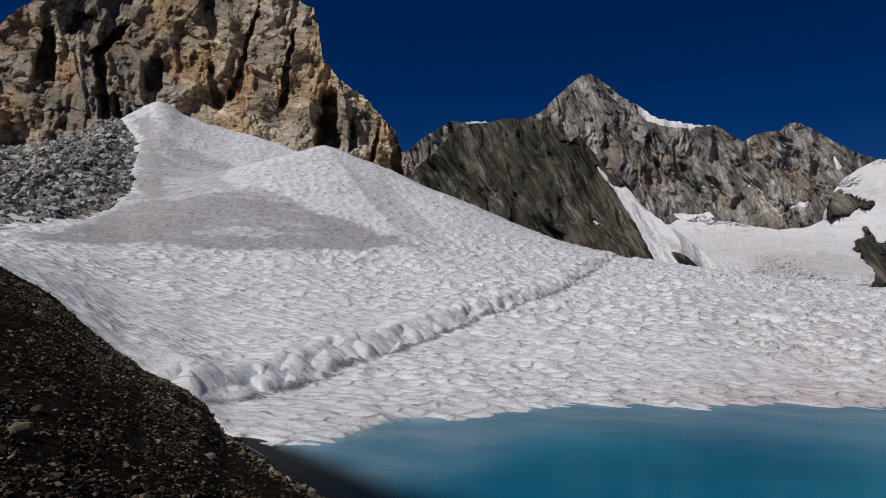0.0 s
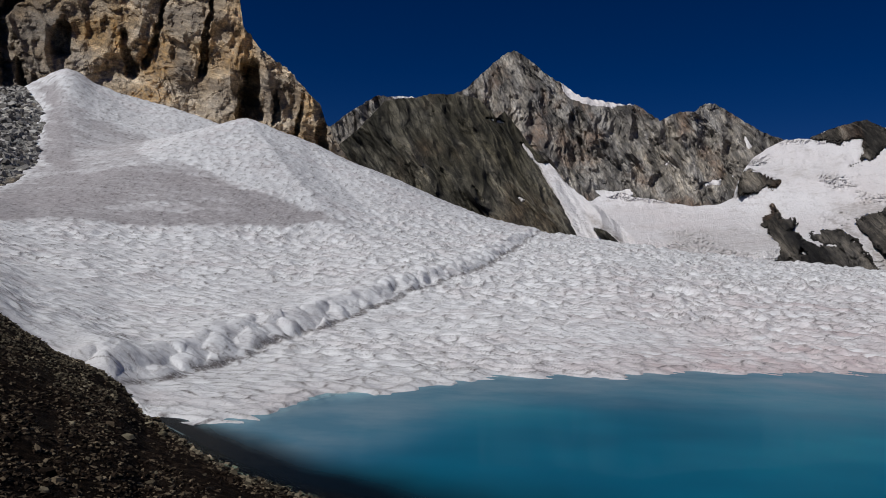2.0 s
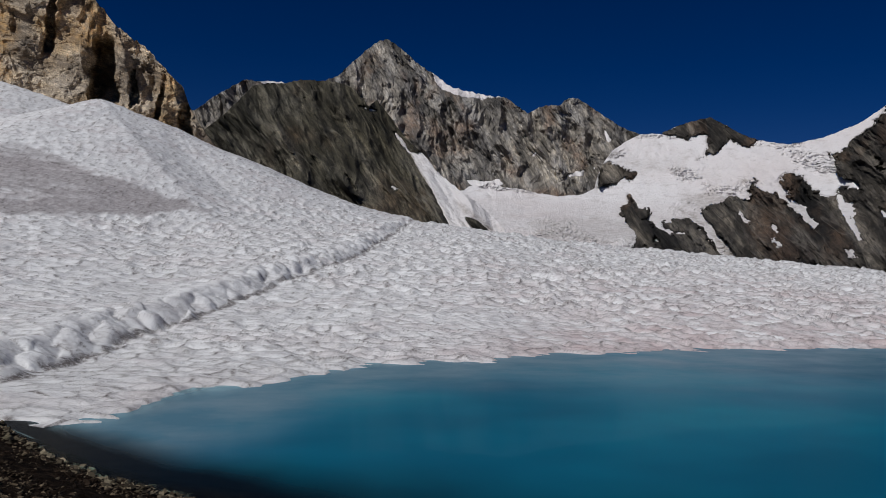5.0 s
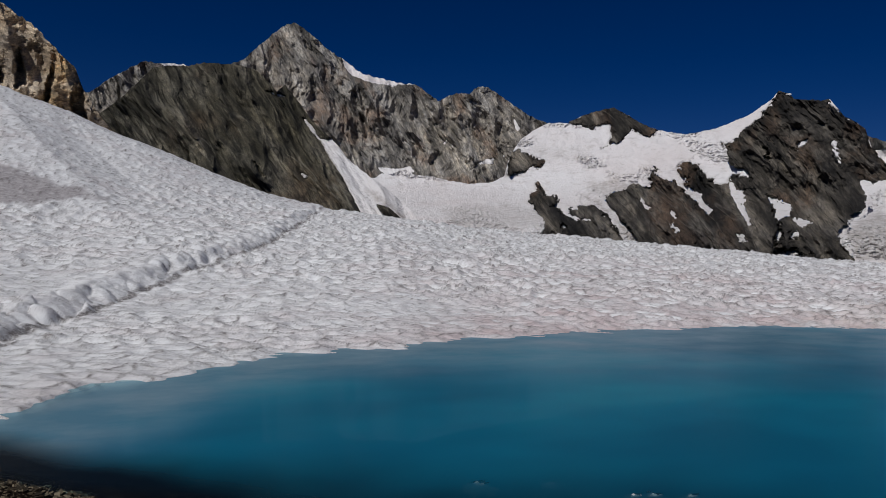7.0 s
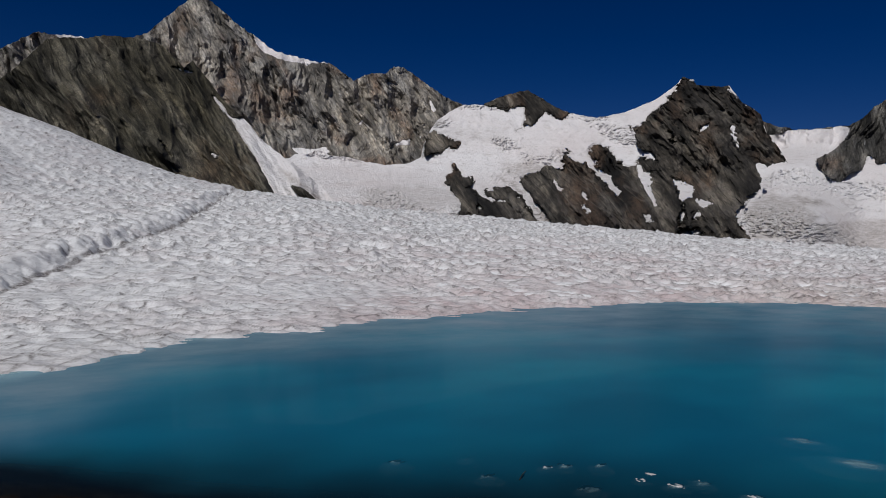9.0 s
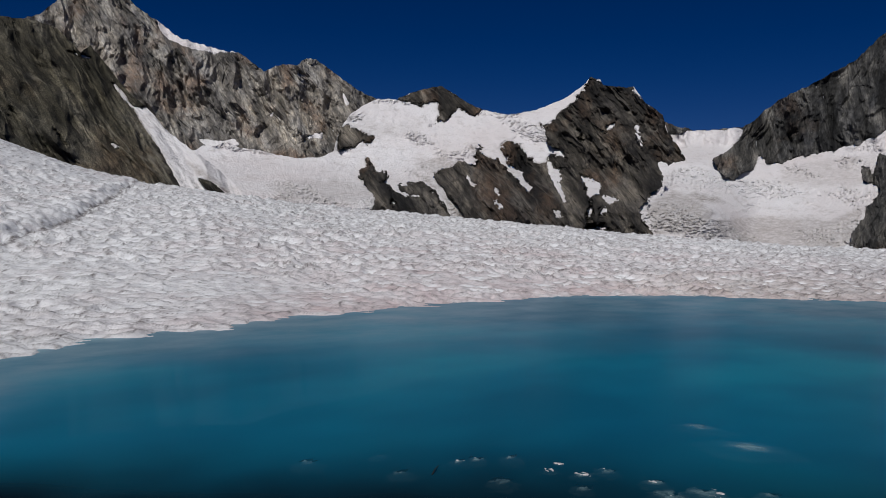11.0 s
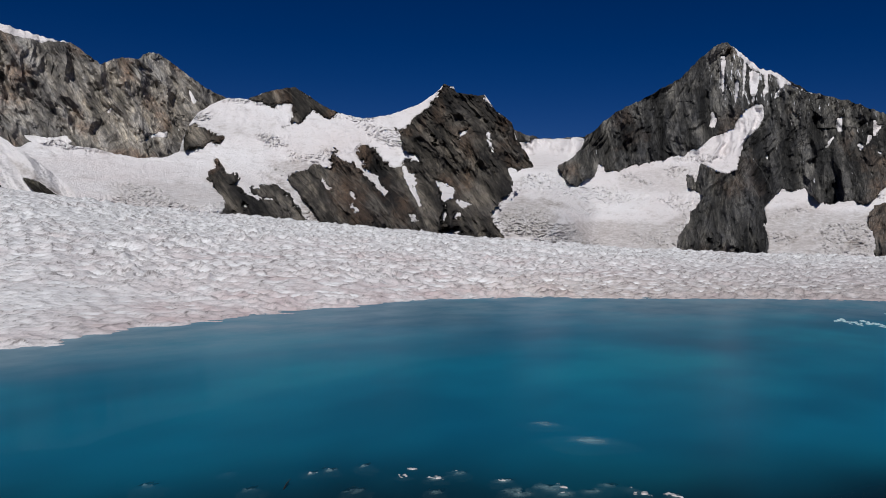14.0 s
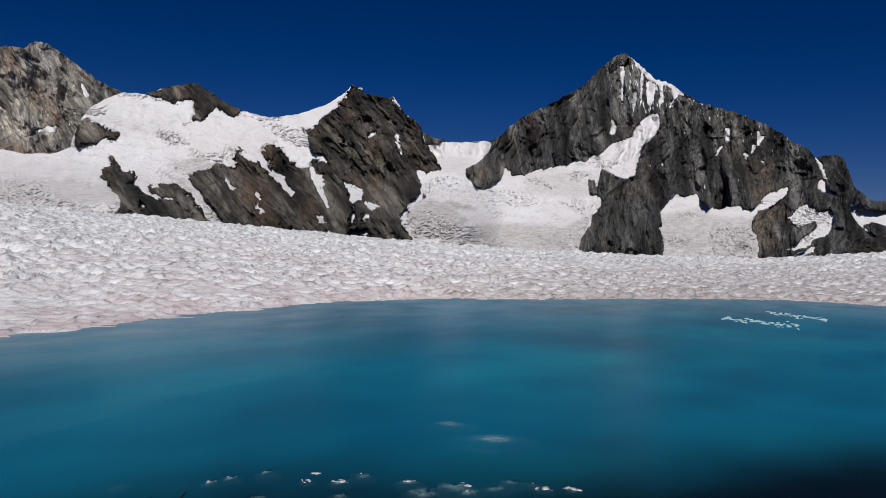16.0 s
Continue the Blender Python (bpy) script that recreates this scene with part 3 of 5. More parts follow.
S_RIB_STREAK_B = [(40.95, 2.9), (41.4, 2.3), (41.2, 2.3), (40.85, 2.7)]
S_RIB_STREAK_C = [(41.1, 1.75), (41.65, 1.2), (41.45, 1.2), (41.05, 1.6)]
S_RIB_DOT = [(45.7, 1.05), (46.05, 1.15), (46.45, 0.75), (45.9, 0.6)]
S_RIB_CLEFT = [(42.75, 6.8), (43.35, 6.15), (43.85, 5.5), (43.65, 5.5), (43.1, 6.1)]
S_TOWER_FAN = [(47.6, 4.05), (48.05, 3.9), (48.65, 3.5), (49.2, 3.4), (49.15, 2.5), (48.7, 2.35), (48.6, 1.85), (48.75, 1.05), (48.5, 0.55), (48.2, 0.3), (48.2, 0.8), (48.45, 1.85), (48.1, 2.75), (47.8, 3.3)]
S_TOWER_SPOT = [(49.4, 2.35), (49.95, 2.4), (50.4, 2.2), (50.35, 1.8), (49.8, 1.85)]
S_TOWER_DOT = [(49.25, 1.4), (49.7, 1.55), (49.75, 1.05), (49.2, 0.95)]
S_TOWER_FOOT = [(48.25, 0.2), (49.7, 0.15), (50.15, -0.25), (48.15, -0.55)]
S_TOWER_HIGH = [(47.4, 7.5), (47.6, 7.5), (47.7, 6.75), (47.5, 6.6)]
S_TOWER_BAND = [(49.3, 7.4), (49.65, 7.8), (50.0, 7.95), (49.8, 7.6), (49.45, 7.25)]
S_TOWER_SIDE = [(51.7, 7.85), (51.85, 7.75), (52.15, 6.45), (51.9, 6.75)]
R_TOWER = [(44.45, 7.9), (44.95, 7.95), (45.9, 8.85), (47.05, 9.6), (47.75, 10.8), (48.15, 11.65), (48.95, 11.15), (49.65, 10.85), (51.05, 10.9), (51.65, 10.4), (52.2, 9.6), (52.3, 9.55), (53.65, 8.65), (54.05, 7.45), (54.9, 6.35), (55.6, 5.05), (56.15, 4.45), (55.4, 4.1), (55.0, 3.65), (54.4, 3.35), (54.05, 3.8), (54.0, 3.15), (53.4, 2.8), (52.85, 2.0), (52.35, 1.5), (52.45, 0.8), (52.9, 0.25), (53.45, -0.45), (53.45, -1.15), (50.15, -0.9), (48.55, -0.65), (48.4, -0.4), (47.45, 0.15), (48.0, 1.0), (46.95, 4.1), (46.05, 4.5), (46.5, 5.2), (46.05, 5.85), (45.3, 6.2), (44.9, 6.65), (44.8, 7.55)]
R_HORN = [(32.8, 9.55), (33.95, 10.2), (35.25, 10.55), (36.3, 10.8), (36.95, 10.6), (37.6, 10.1), (38.25, 9.7), (39.9, 8.95), (39.15, 8.5), (38.3, 8.8), (37.8, 9.0), (37.25, 8.35), (36.65, 7.85), (36.2, 8.15), (36.4, 8.8), (36.15, 9.45), (35.95, 9.55), (35.3, 9.35), (34.65, 9.1), (34.0, 9.35)]
R_HORN_ROCK = [(35.6, 7.6), (35.85, 7.85), (36.2, 7.95), (36.1, 7.65)]
F_CHUTE = [(34.45, 3.75), (35.15, 3.65), (35.75, 3.25), (36.6, 2.35), (37.8, 1.45), (39.0, 0.6), (40.1, 0.1), (37.85, 0.2), (37.1, 1.25), (36.4, 2.2), (35.7, 2.9)]
F_STAIN = [(34.6, 4.65), (35.65, 5.15), (37.15, 5.2), (37.7, 4.9), (37.25, 4.25), (36.1, 3.95), (34.8, 4.05)]
F_TONGUE = [(40.9, 6.1), (41.4, 5.85), (42.0, 4.7), (43.0, 3.85), (43.65, 2.7), (42.4, 3.75), (41.55, 4.7)]
F_SHELF = [(28.7, 8.05), (30.5, 7.9), (32.7, 7.6), (34.9, 7.8), (34.5, 6.6), (32.75, 6.7), (31.0, 6.35), (29.4, 7.3)]
F_BASIN = [(23.0, 2.45), (25.25, 2.95), (28.4, 3.05), (31.1, 2.7), (31.25, 1.2), (27.55, 1.2), (23.95, 1.3)]
S_COL = [(53.5, 6.9), (55.3, 7.4), (57.55, 7.45), (59.55, 7.6), (59.2, 6.7), (58.55, 5.9), (57.45, 5.3), (57.9, 4.5), (58.35, 4.1), (58.95, 3.75), (59.5, 4.4), (60.15, 4.6), (60.6, 5.45), (60.9, 5.35), (61.05, 4.9), (62.15, 5.0), (63.25, 5.4), (64.6, 5.65), (65.7, 5.95), (67.0, 6.3), (67.85, 6.85), (68.7, 7.4), (69.55, 7.8), (70.3, 8.05), (70.55, 8.8), (70.95, 9.3), (71.55, 9.8), (72.2, 9.9), (72.4, 9.25), (72.25, 8.6), (71.85, 7.95), (71.25, 7.4), (70.95, 6.8), (70.8, 6.25), (70.55, 5.15), (69.85, 4.8), (69.2, 5.05), (68.15, 5.5), (67.95, 4.7), (67.55, 3.7), (68.4, 3.1), (68.15, 2.6), (67.6, 2.0), (67.4, 1.1), (66.8, 0.0), (66.6, -3.35), (49.35, -4.0), (51.5, -0.3)]
R_ISLE = [(55.75, 2.65), (56.35, 2.85), (57.05, 2.55), (57.85, 2.45), (58.25, 2.1), (57.3, 2.1), (56.6, 2.15)]
R_ISLE_SIDE = [(67.05, 4.9), (67.5, 4.6), (67.95, 3.9), (67.55, 3.55), (67.15, 4.0)]
S_GULLY = [(71.2, 12.1), (71.95, 12.15), (71.95, 11.35), (71.7, 10.3), (71.55, 9.75), (71.3, 10.7)]
S_GULLY_B = [(72.2, 12.0), (72.55, 12.0), (72.5, 10.7), (72.2, 10.05), (72.25, 11.05)]
S_GULLY_C = [(73.0, 11.6), (73.85, 11.35), (73.3, 10.5), (72.8, 9.55), (72.75, 9.9), (73.2, 10.9)]
S_GULLY_D = [(69.2, 13.35), (69.5, 13.35), (69.5, 12.0), (69.45, 10.25), (69.35, 11.6)]
S_GULLY_E = [(70.3, 11.6), (70.55, 11.5), (70.5, 10.3), (70.3, 9.3), (70.25, 10.3)]
S_GULLY_F = [(68.8, 9.3), (69.1, 8.85), (68.95, 8.25), (68.7, 8.35)]
S_GULLY_G = [(70.75, 13.3), (71.0, 13.0), (71.0, 11.55), (70.85, 10.3), (70.75, 12.0)]
S_CREST = [(69.6, 14.4), (70.35, 13.8), (71.25, 12.95), (71.9, 12.4), (72.7, 12.25), (73.55, 11.75), (74.2, 11.15), (75.05, 10.7), (75.85, 10.4), (75.05, 10.35), (74.2, 10.75), (73.5, 11.2), (72.75, 11.8), (71.9, 12.0), (71.15, 12.6), (70.35, 13.35)]
S_SPOT_A = [(77.05, 8.6), (77.4, 8.75), (77.35, 7.7), (77.1, 7.55)]
S_SPOT_B = [(76.55, 7.1), (76.9, 7.35), (76.65, 6.65), (76.4, 6.6)]
S_SPOT_C = [(79.2, 8.4), (79.45, 8.25), (79.45, 7.35), (79.3, 7.35)]
S_SPOT_D = [(79.5, 8.05), (79.75, 8.0), (79.5, 7.55)]
S_SPOT_E = [(78.95, 7.45), (79.2, 7.35), (78.9, 6.75)]
S_SPOT_F = [(79.6, 6.25), (79.95, 6.25), (79.7, 5.85)]
S_SPOT_G = [(72.5, 6.55), (72.75, 5.95), (72.95, 5.7), (72.65, 5.65)]
S_SPOT_H = [(74.0, 8.85), (74.15, 8.75), (74.3, 8.15), (74.15, 8.25)]
S_SPOT_I = [(78.45, 6.75), (78.65, 6.65), (78.55, 6.3)]
S_SPOT_J = [(81.8, 6.75), (82.15, 6.3), (81.95, 6.4)]
S_FOOT = [(73.7, 3.7), (74.5, 3.55), (75.2, 3.7), (75.7, 3.3), (76.45, 2.65), (76.85, 2.45), (77.35, 2.75), (78.1, 2.9), (78.5, 2.9), (78.9, 2.65), (79.65, 3.2), (79.9, 3.65), (80.35, 4.05), (81.35, 4.2), (81.25, 3.75), (80.6, 3.15), (80.05, 2.8), (79.65, 2.6), (79.3, 1.9), (79.15, 1.25), (79.45, 0.85), (79.65, -0.2), (79.65, -2.25), (72.7, -2.65), (73.0, -0.45), (72.65, 1.05), (72.8, 1.7), (72.6, 2.35), (73.1, 3.05)]
R_FOOT = [(74.15, -0.2), (74.8, 0.55), (75.7, 0.9), (75.25, 0.3), (74.65, -0.4)]
R_FOOT_B = [(77.75, 0.1), (78.4, 0.4), (79.2, 0.2), (79.1, -0.6), (78.15, -0.6)]
S_BOWL = [(81.6, 2.1), (82.1, 2.7), (82.6, 3.1), (83.15, 3.0), (83.5, 2.7), (84.2, 2.9), (84.6, 2.4), (84.55, 1.8), (84.3, 1.3), (83.95, 0.8), (83.25, 0.45), (82.75, -0.1), (82.0, -0.35), (81.7, -0.15), (82.5, 0.75), (83.4, 1.5), (83.2, 1.8), (82.3, 1.45), (81.85, 1.75)]
S_BOWL_LOW = [(82.0, -0.5), (82.9, -0.05), (83.5, 0.2), (83.3, -0.35), (82.4, -0.8)]
S_BOWL_SIDE = [(84.45, 1.4), (84.95, 1.6), (85.45, 1.15), (84.8, 1.2)]
S_STRIP = [(83.3, 4.85), (83.7, 4.75), (84.15, 4.2), (84.7, 3.65), (84.2, 3.75), (83.65, 3.95), (83.4, 4.2)]
S_STRIP_THIN = [(83.1, 6.45), (83.45, 6.0), (83.85, 5.1), (84.2, 4.5), (83.95, 4.75), (83.55, 5.4)]
S_STRIP_SIDE = [(84.45, 4.6), (84.9, 4.4), (85.1, 4.05), (84.7, 3.95)]
S_APRON = [(85.25, 3.0), (85.75, 3.15), (86.3, 3.05), (86.95, 2.85), (87.8, 2.8), (88.6, 2.45), (88.65, 1.7), (87.35, 1.6), (86.85, 1.8), (86.35, 1.65), (86.85, 1.1), (87.15, 0.65), (86.5, 1.05), (86.0, 1.6), (85.55, 2.2)]
F_ICEFALL = [(57.8, 0.8), (60.95, 1.15), (65.45, 1.05), (67.4, 2.0), (66.8, -0.7), (65.5, -1.2), (57.45, -1.5), (56.5, -0.6)]
F_FOOT = [(72.7, 2.15), (75.15, 2.65), (77.15, 2.05), (79.3, 2.1), (79.8, -0.8), (72.6, -1.1)]
F_STEP = [(61.95, 4.65), (65.3, 5.3), (67.9, 5.55), (67.95, 3.6), (65.35, 3.3), (62.25, 3.45)]
F_LEFT = [(52.55, 1.75), (54.55, 2.95), (56.4, 2.35), (57.8, 1.25), (56.5, -0.4), (53.55, -0.5)]
C_ECHO = [(53.25, 8.45), (54.35, 7.9), (56.2, 7.4), (59.3, 7.6), (60.05, 8.05), (60.9, 8.9), (62.0, 9.65), (63.3, 10.25), (65.05, 11.2), (66.35, 11.85), (67.6, 13.1), (68.45, 13.9), (69.5, 14.35), (70.35, 13.75), (71.25, 12.9), (71.9, 12.35), (72.7, 12.1), (73.55, 11.65), (75.05, 10.6), (77.65, 9.8), (79.6, 8.9), (81.0, 8.15), (81.5, 7.65), (82.45, 7.15), (83.2, 6.4), (83.7, 6.55), (84.35, 6.6), (84.8, 6.45), (85.2, 5.55), (85.6, 4.4), (86.25, 3.8), (86.75, 3.35), (87.5, 3.45)]
R_TALUS = [(-33.8, 0.9), (-31.95, 1.55), (-29.95, 1.95), (-28.6, 2.25), (-26.8, 2.8), (-24.85, 4.0), (-24.05, 4.65), (-23.75, 5.7), (-24.0, 6.4), (-23.8, 7.2), (-23.35, 8.25), (-24.0, 9.05), (-24.85, 10.05), (-25.6, 10.25), (-28.4, 10.85), (-32.45, 9.8), (-34.95, 9.0)]
# the grey main peak and the ridge beyond
g = relief(-4.5, 33.5, 0.065, 200, C_ALPHA, [(-5, 3), (40, 3)], [(2, 2050), (8, 2350), (17, 2750)], jag=0.09)
massif("grey gneiss rock peak with a snow arete against the sky", "mountain", M_GREY, *behind(*g), 95, 200, 0.35, 2.6, 1.0,
       [S_ARETE, S_ARETE2, S_FAR, S_A1, S_A3, S_A_LEDGE, S_A_STRIP, S_A_SPOT, S_A_DOT], None, M_FIRN, edge=0.05, fray=0.10, follow=lambda e: 0.55 + 0 * e, hold=0.95)

# the dark ridge in front of it
g = relief(-5, 22.4, 0.07, 170, C_DARK, [(-5, 0), (8, 0), (22, 0.2)], [(-1, 560), (6, 720), (13, 900)], 0.006, 0.07)
massif("dark brown schist ridge with a snow couloir beside it", "mountain", M_DARK, *behind(*g), 46, 90, 0.55, 3.4, 4.0,
       [S_COULOIR, S_PATCH, S_PATCH_HIGH, S_PATCH_LOW, S_VEIN], None, M_FIRN, edge=0.05, fray=0.10, isles=[R_COULOIR_FOOT], follow=lambda e: 0.35 + 0 * e, soiled=[(R_COULOIR, 1.0)])

# the ice basin and the hanging glacier with rock standing out of it
g = relief(10.5, 57.5, 0.06, 220, C_GLACIER, [(10, -0.6), (58, -1.6)], [(-2, 1000), (1, 1150), (4.5, 1600), (7, 1720), (12, 1950)], 0.0, 0.05)
massif("white hanging glacier with dark rock ribs standing out", "glacier", M_BROWN, *behind(*g), 60, 105, 0.45, 2.0, 7.0,
       [S_SPUR, S_RIB_GULLY, S_RIB_STREAK, S_RIB_STREAK_B, S_RIB_STREAK_C, S_RIB_DOT, S_RIB_CLEFT, S_TOWER_FAN, S_TOWER_SPOT, S_TOWER_DOT, S_TOWER_FOOT, S_TOWER_HIGH, S_TOWER_BAND, S_TOWER_SIDE],
       [R_TOWER, R_RIB, R_SPUR, R_HORN, R_HORN_ROCK, R_STEP], M_FIRN, 6.5, edge=0.06, fray=0.30, follow=lambda e: 0.05 + 0 * e, damp=lambda a, e: 1 - 0.75 * smooth(42.5, 41.5, a) * smooth(5.0, 6.0, e), broken=lambda a, e: np.interp(e, [0.5, 2.5, 3.6, 7, 9], [0.2, 0.0, -0.2, -0.05, -0.2]),
       carve=lambda a, e, d: 26 * np.clip(a - 49.2 - 0.12 * (11 - e), 0, None), soiled=[(F_CHUTE, 0.85), (F_STAIN, 0.6), (F_TONGUE, 0.4), (F_SHELF, 0.25), (F_BASIN, 0.4)], trim=[(-1.39, 53.6), (-0.44, 53.44), (0.27, 52.91), (0.8, 52.44), (1.52, 52.37), (1.99, 52.85), (2.79, 53.42), (3.17, 53.99), (3.36, 54.4), (4.12, 55.41), (4.47, 56.17)])

# the pyramid peak with its icefall
g = relief(51.5, 98, 0.065, 210, C_ECHO + [(93, 3.6), (101, 2.0)], [(50, -2), (101, -2)], [(-2, 1250), (3, 1650), (7, 1900), (15, 2350)], -0.004, 0.09)
g = (g[0], g[1], g[2] * (1 + 0.010 * np.clip(g[0] - 70.5, 0, None)), g[3])
meet = smooth(61, 56.5, g[0]) * smooth(6.5, 4.8, g[1])
g = (g[0], g[1], g[2] + meet * (curve_of([(-2, 1000), (1, 1150), (4.5, 1600), (7, 1720)], 1, g[1]) + 95 - g[2]), g[3])
massif("dark pyramid peak with snow gullies above a broken icefall", "mountain", M_PEAK, *behind(*g), 76, 125, -0.15, 2.4, 12.0,
       [S_COL, S_FOOT, S_BOWL, S_BOWL_LOW, S_BOWL_SIDE, S_APRON, S_STRIP, S_STRIP_THIN, S_STRIP_SIDE, S_CREST, S_GULLY, S_GULLY_B, S_GULLY_C, S_GULLY_D, S_GULLY_E, S_GULLY_F, S_GULLY_G,
        S_SPOT_A, S_SPOT_B, S_SPOT_C, S_SPOT_D, S_SPOT_E, S_SPOT_F, S_SPOT_G, S_SPOT_H, S_SPOT_I, S_SPOT_J], None, M_FIRN, 7.0, edge=0.04, fray=0.10, isles=[R_ISLE_SIDE],
       follow=lambda e: smooth(5.0, 7.6, e) * 0.85, broken=lambda a, e: np.interp(e, [-1, 1.5, 3.5, 7], [0.25, 0.05, 0.08, -0.25]),
       soiled=[(F_ICEFALL, 0.6), (F_FOOT, 0.6), (F_STEP, 0.35), (F_LEFT, 0.7), (R_ISLE, 1.0), (R_FOOT, 1.0), (R_FOOT_B, 1.0)], stains=[("dusting", [(71.5, 12.0, 3.0, 2.6, 1.0), (76.0, 9.6, 3.0, 1.2, 0.5), (80.0, 8.0, 3.0, 1.0, 0.4)])])

# the near limestone cliff
CLIFF = [(-62, 9), (-50, 12), (-40, 14), (-32.8, 15.1), (-31.9, 16.4), (-31, 17.2), (-28, 20), (-24, 23), (-18, 23.5), (-14, 21.6), (-12.6, 20.4), (-11.4, 19.9), (-10.9, 18.6), (-10.5, 16.5), (-9.1, 15), (-7.2, 13.8), (-5.5, 12.4), (-4.3, 11.2), (-3.9, 10.1), (-3, 8.6), (-1.8, 7.1), (0.5, 5.0)]
g = relief(-48, 0.4, 0.07, 240, CLIFF, [(-60, 0), (-25, 3), (-10, 4), (1, 3)], [(0, 138), (8, 146), (16, 156), (25, 174)], -0.0075, 0.15, 0.8)
# clefts and caves: direction at the foot and head, elevations, half width, depth in metres
CLEFTS = [(-29.9, -29.9, 12.1, 15.8, 0.66, 9), (-25.3, -26.6, 9.9, 14.5, 0.85, 8), (-26.8, -24.8, 14.3, 17.0, 0.54, 6), (-22.8, -22.9, 12.4, 15.2, 0.7, 5), (-18.2, -19.0, 11.9, 15.2, 0.5, 4), (-17.4, -15.5, 12.6, 19.8, 0.27, 4), (-18.7, -19.4, 16.7, 19.6, 0.54, 3),
          (-13.4, -12.8, 12.4, 18.3, 0.31, 5), (-9.6, -9.7, 9.3, 14.1, 0.97, 11), (-7.6, -7.9, 9.5, 11.9, 0.31, 3), (-6.2, -5.6, 7.9, 11.2, 0.27, 3), (-3.9, -4.2, 7.2, 10.0, 0.54, 6), (-27.8, -28.7, 17.1, 15.4, 0.54, 4)]
OCHRE = [(-28.75, 12.8, 0.9, 1.9, 1.0), (-19.4, 14.6, 0.3, 1.5, 1.0), (-16.6, 13.2, 1.4, 2.2, 0.75), (-16.7, 10.6, 1.6, 0.8, 0.8), (-10.8, 14.4, 1.4, 1.6, 0.6), (-21.1, 14.5, 1.0, 1.4, 0.5)]
ASH = [(-29.5, 10.2, 2.6, 2.4, 1.0), (-2.2, 8.3, 2.0, 2.6, 1.0), (-31.5, 13.5, 1.6, 3.0, 0.8), (-28.0, 17.5, 2.2, 1.6, 0.9), (-27.0, 12.5, 0.7, 3.0, 0.9), (-24.0, 14.0, 1.5, 2.4, 0.8), (-26.6, 9.6, 2.6, 1.8, 0.8), (-30.5, 9.0, 2.6, 1.6, 0.5), (-14.6, 16.2, 1.2, 1.6, 0.5), (-7.5, 12.0, 1.4, 2.0, 0.5), (-24.5, 18.0, 1.5, 1.5, 0.6)]


def cliff_carve(A, EL, D):
    out = 0.0
    wa = A + 0.35 * fbm(A / 1.2, EL / 1.2, 3.3, 4, 0.6)
    we = EL + 0.5 * fbm(A / 1.0, EL / 1.0, 8.3, 4, 0.6)
    for a0, a1, e0, e1, half, deep in CLEFTS:
        t = (we - e0) / (e1 - e0)
        mid = a0 + (a1 - a0) * t
        wide = half * np.clip(1.25 - 0.6 * t, 0.3, 1.3)
        out = out + deep * smooth(1.0, 0.55, np.abs(wa - mid) / wide) * smooth(-0.05, 0.08, t) * smooth(1.08, 0.8, t)
    z = D * np.tan(np.radians(EL)) + 0.08 * D * np.radians(A)
    w = 0.5 * fbm(A / 1.5, z / 4, 6.0, 3)
    ledges = 0.35 * perlin(z / 2.4, A / 2.5, 2.0) + 0.2 * perlin(z / 0.8, A / 1.5, 5.0)
    slabs = worley(A / 2.0 + w, z / 5.5 + w)[2] + 0.5 * worley(A / 0.8 + w, z / 1.7 + w)[2]
    pillar = worley(A / 2.9 + 0.5 * w, z / 26 + 0.3 * w, 8)[0]
    out = out - 3.2 * np.sqrt(np.clip(1 - pillar ** 2, 0, 1))
    return out + ledges - 1.1 * (slabs - 0.7) + 0.5 * fbm(A / 0.5, z / 1.1, 9.0, 4, 0.6)



massif("tan and orange banded limestone cliff above the snow", "cliff", M_CLIFF, *behind(*g, run=0.25), 7.5, 30, 0.12, 2.2, 20.0, carve=cliff_carve, stains=[("ochre", OCHRE), ("ash", ASH)])

# a dark moraine hump at the far end of the snow
HUMP = [(84.4, -0.9), (85.4, -0.1), (86.6, 0.7), (88, 1.3), (92, 2.2), (101, 3.0)]
g = relief(84.4, 101, 0.12, 60, HUMP, [(84, -2.5), (102, -2.5)], [(-3, 104), (4, 130)], 0.0, 0.15, 0.8)
massif("black moraine hump behind the end of the snow", "moraine", M_MORAINE, *behind(*g, run=0.15), 2.0, 9, 0.2, 1.2, 41.0)


# ---- the bank, the lake and the snowfield ----
# per direction: distance of the water's or snow's edge, and its height
EDGE = [(-180, 30, 4.0), (-60, 28, 5.6), (-45, 25, 4.2), (-31.8, 20, 2.55), (-28.3, 18.5, 1.9), (-25.6, 17, 1.25), (-22.4, 16, 0.7), (-19.2, 15, 0.35), (-17.5, 14.2, 0.15), (-16.1, 12.7, 0.0), (-14.3, 11.5, 0.0), (-11.7, 10.3, 0.0), (-8.5, 9.3, 0.0), (-4.5, 8.6, 0.0), (5, 7.7, 0.0), (12, 7.1, 0.0), (20, 6.6, 0.0), (30, 6.2, 0.0), (60, 6.2, 0.0), (75, 6.6, 0.0), (82, 7.6, 0.0), (88, 8.9, 0.0), (110, 11.5, 0.0), (130, 20, 1.2), (180, 30, 4.0)]
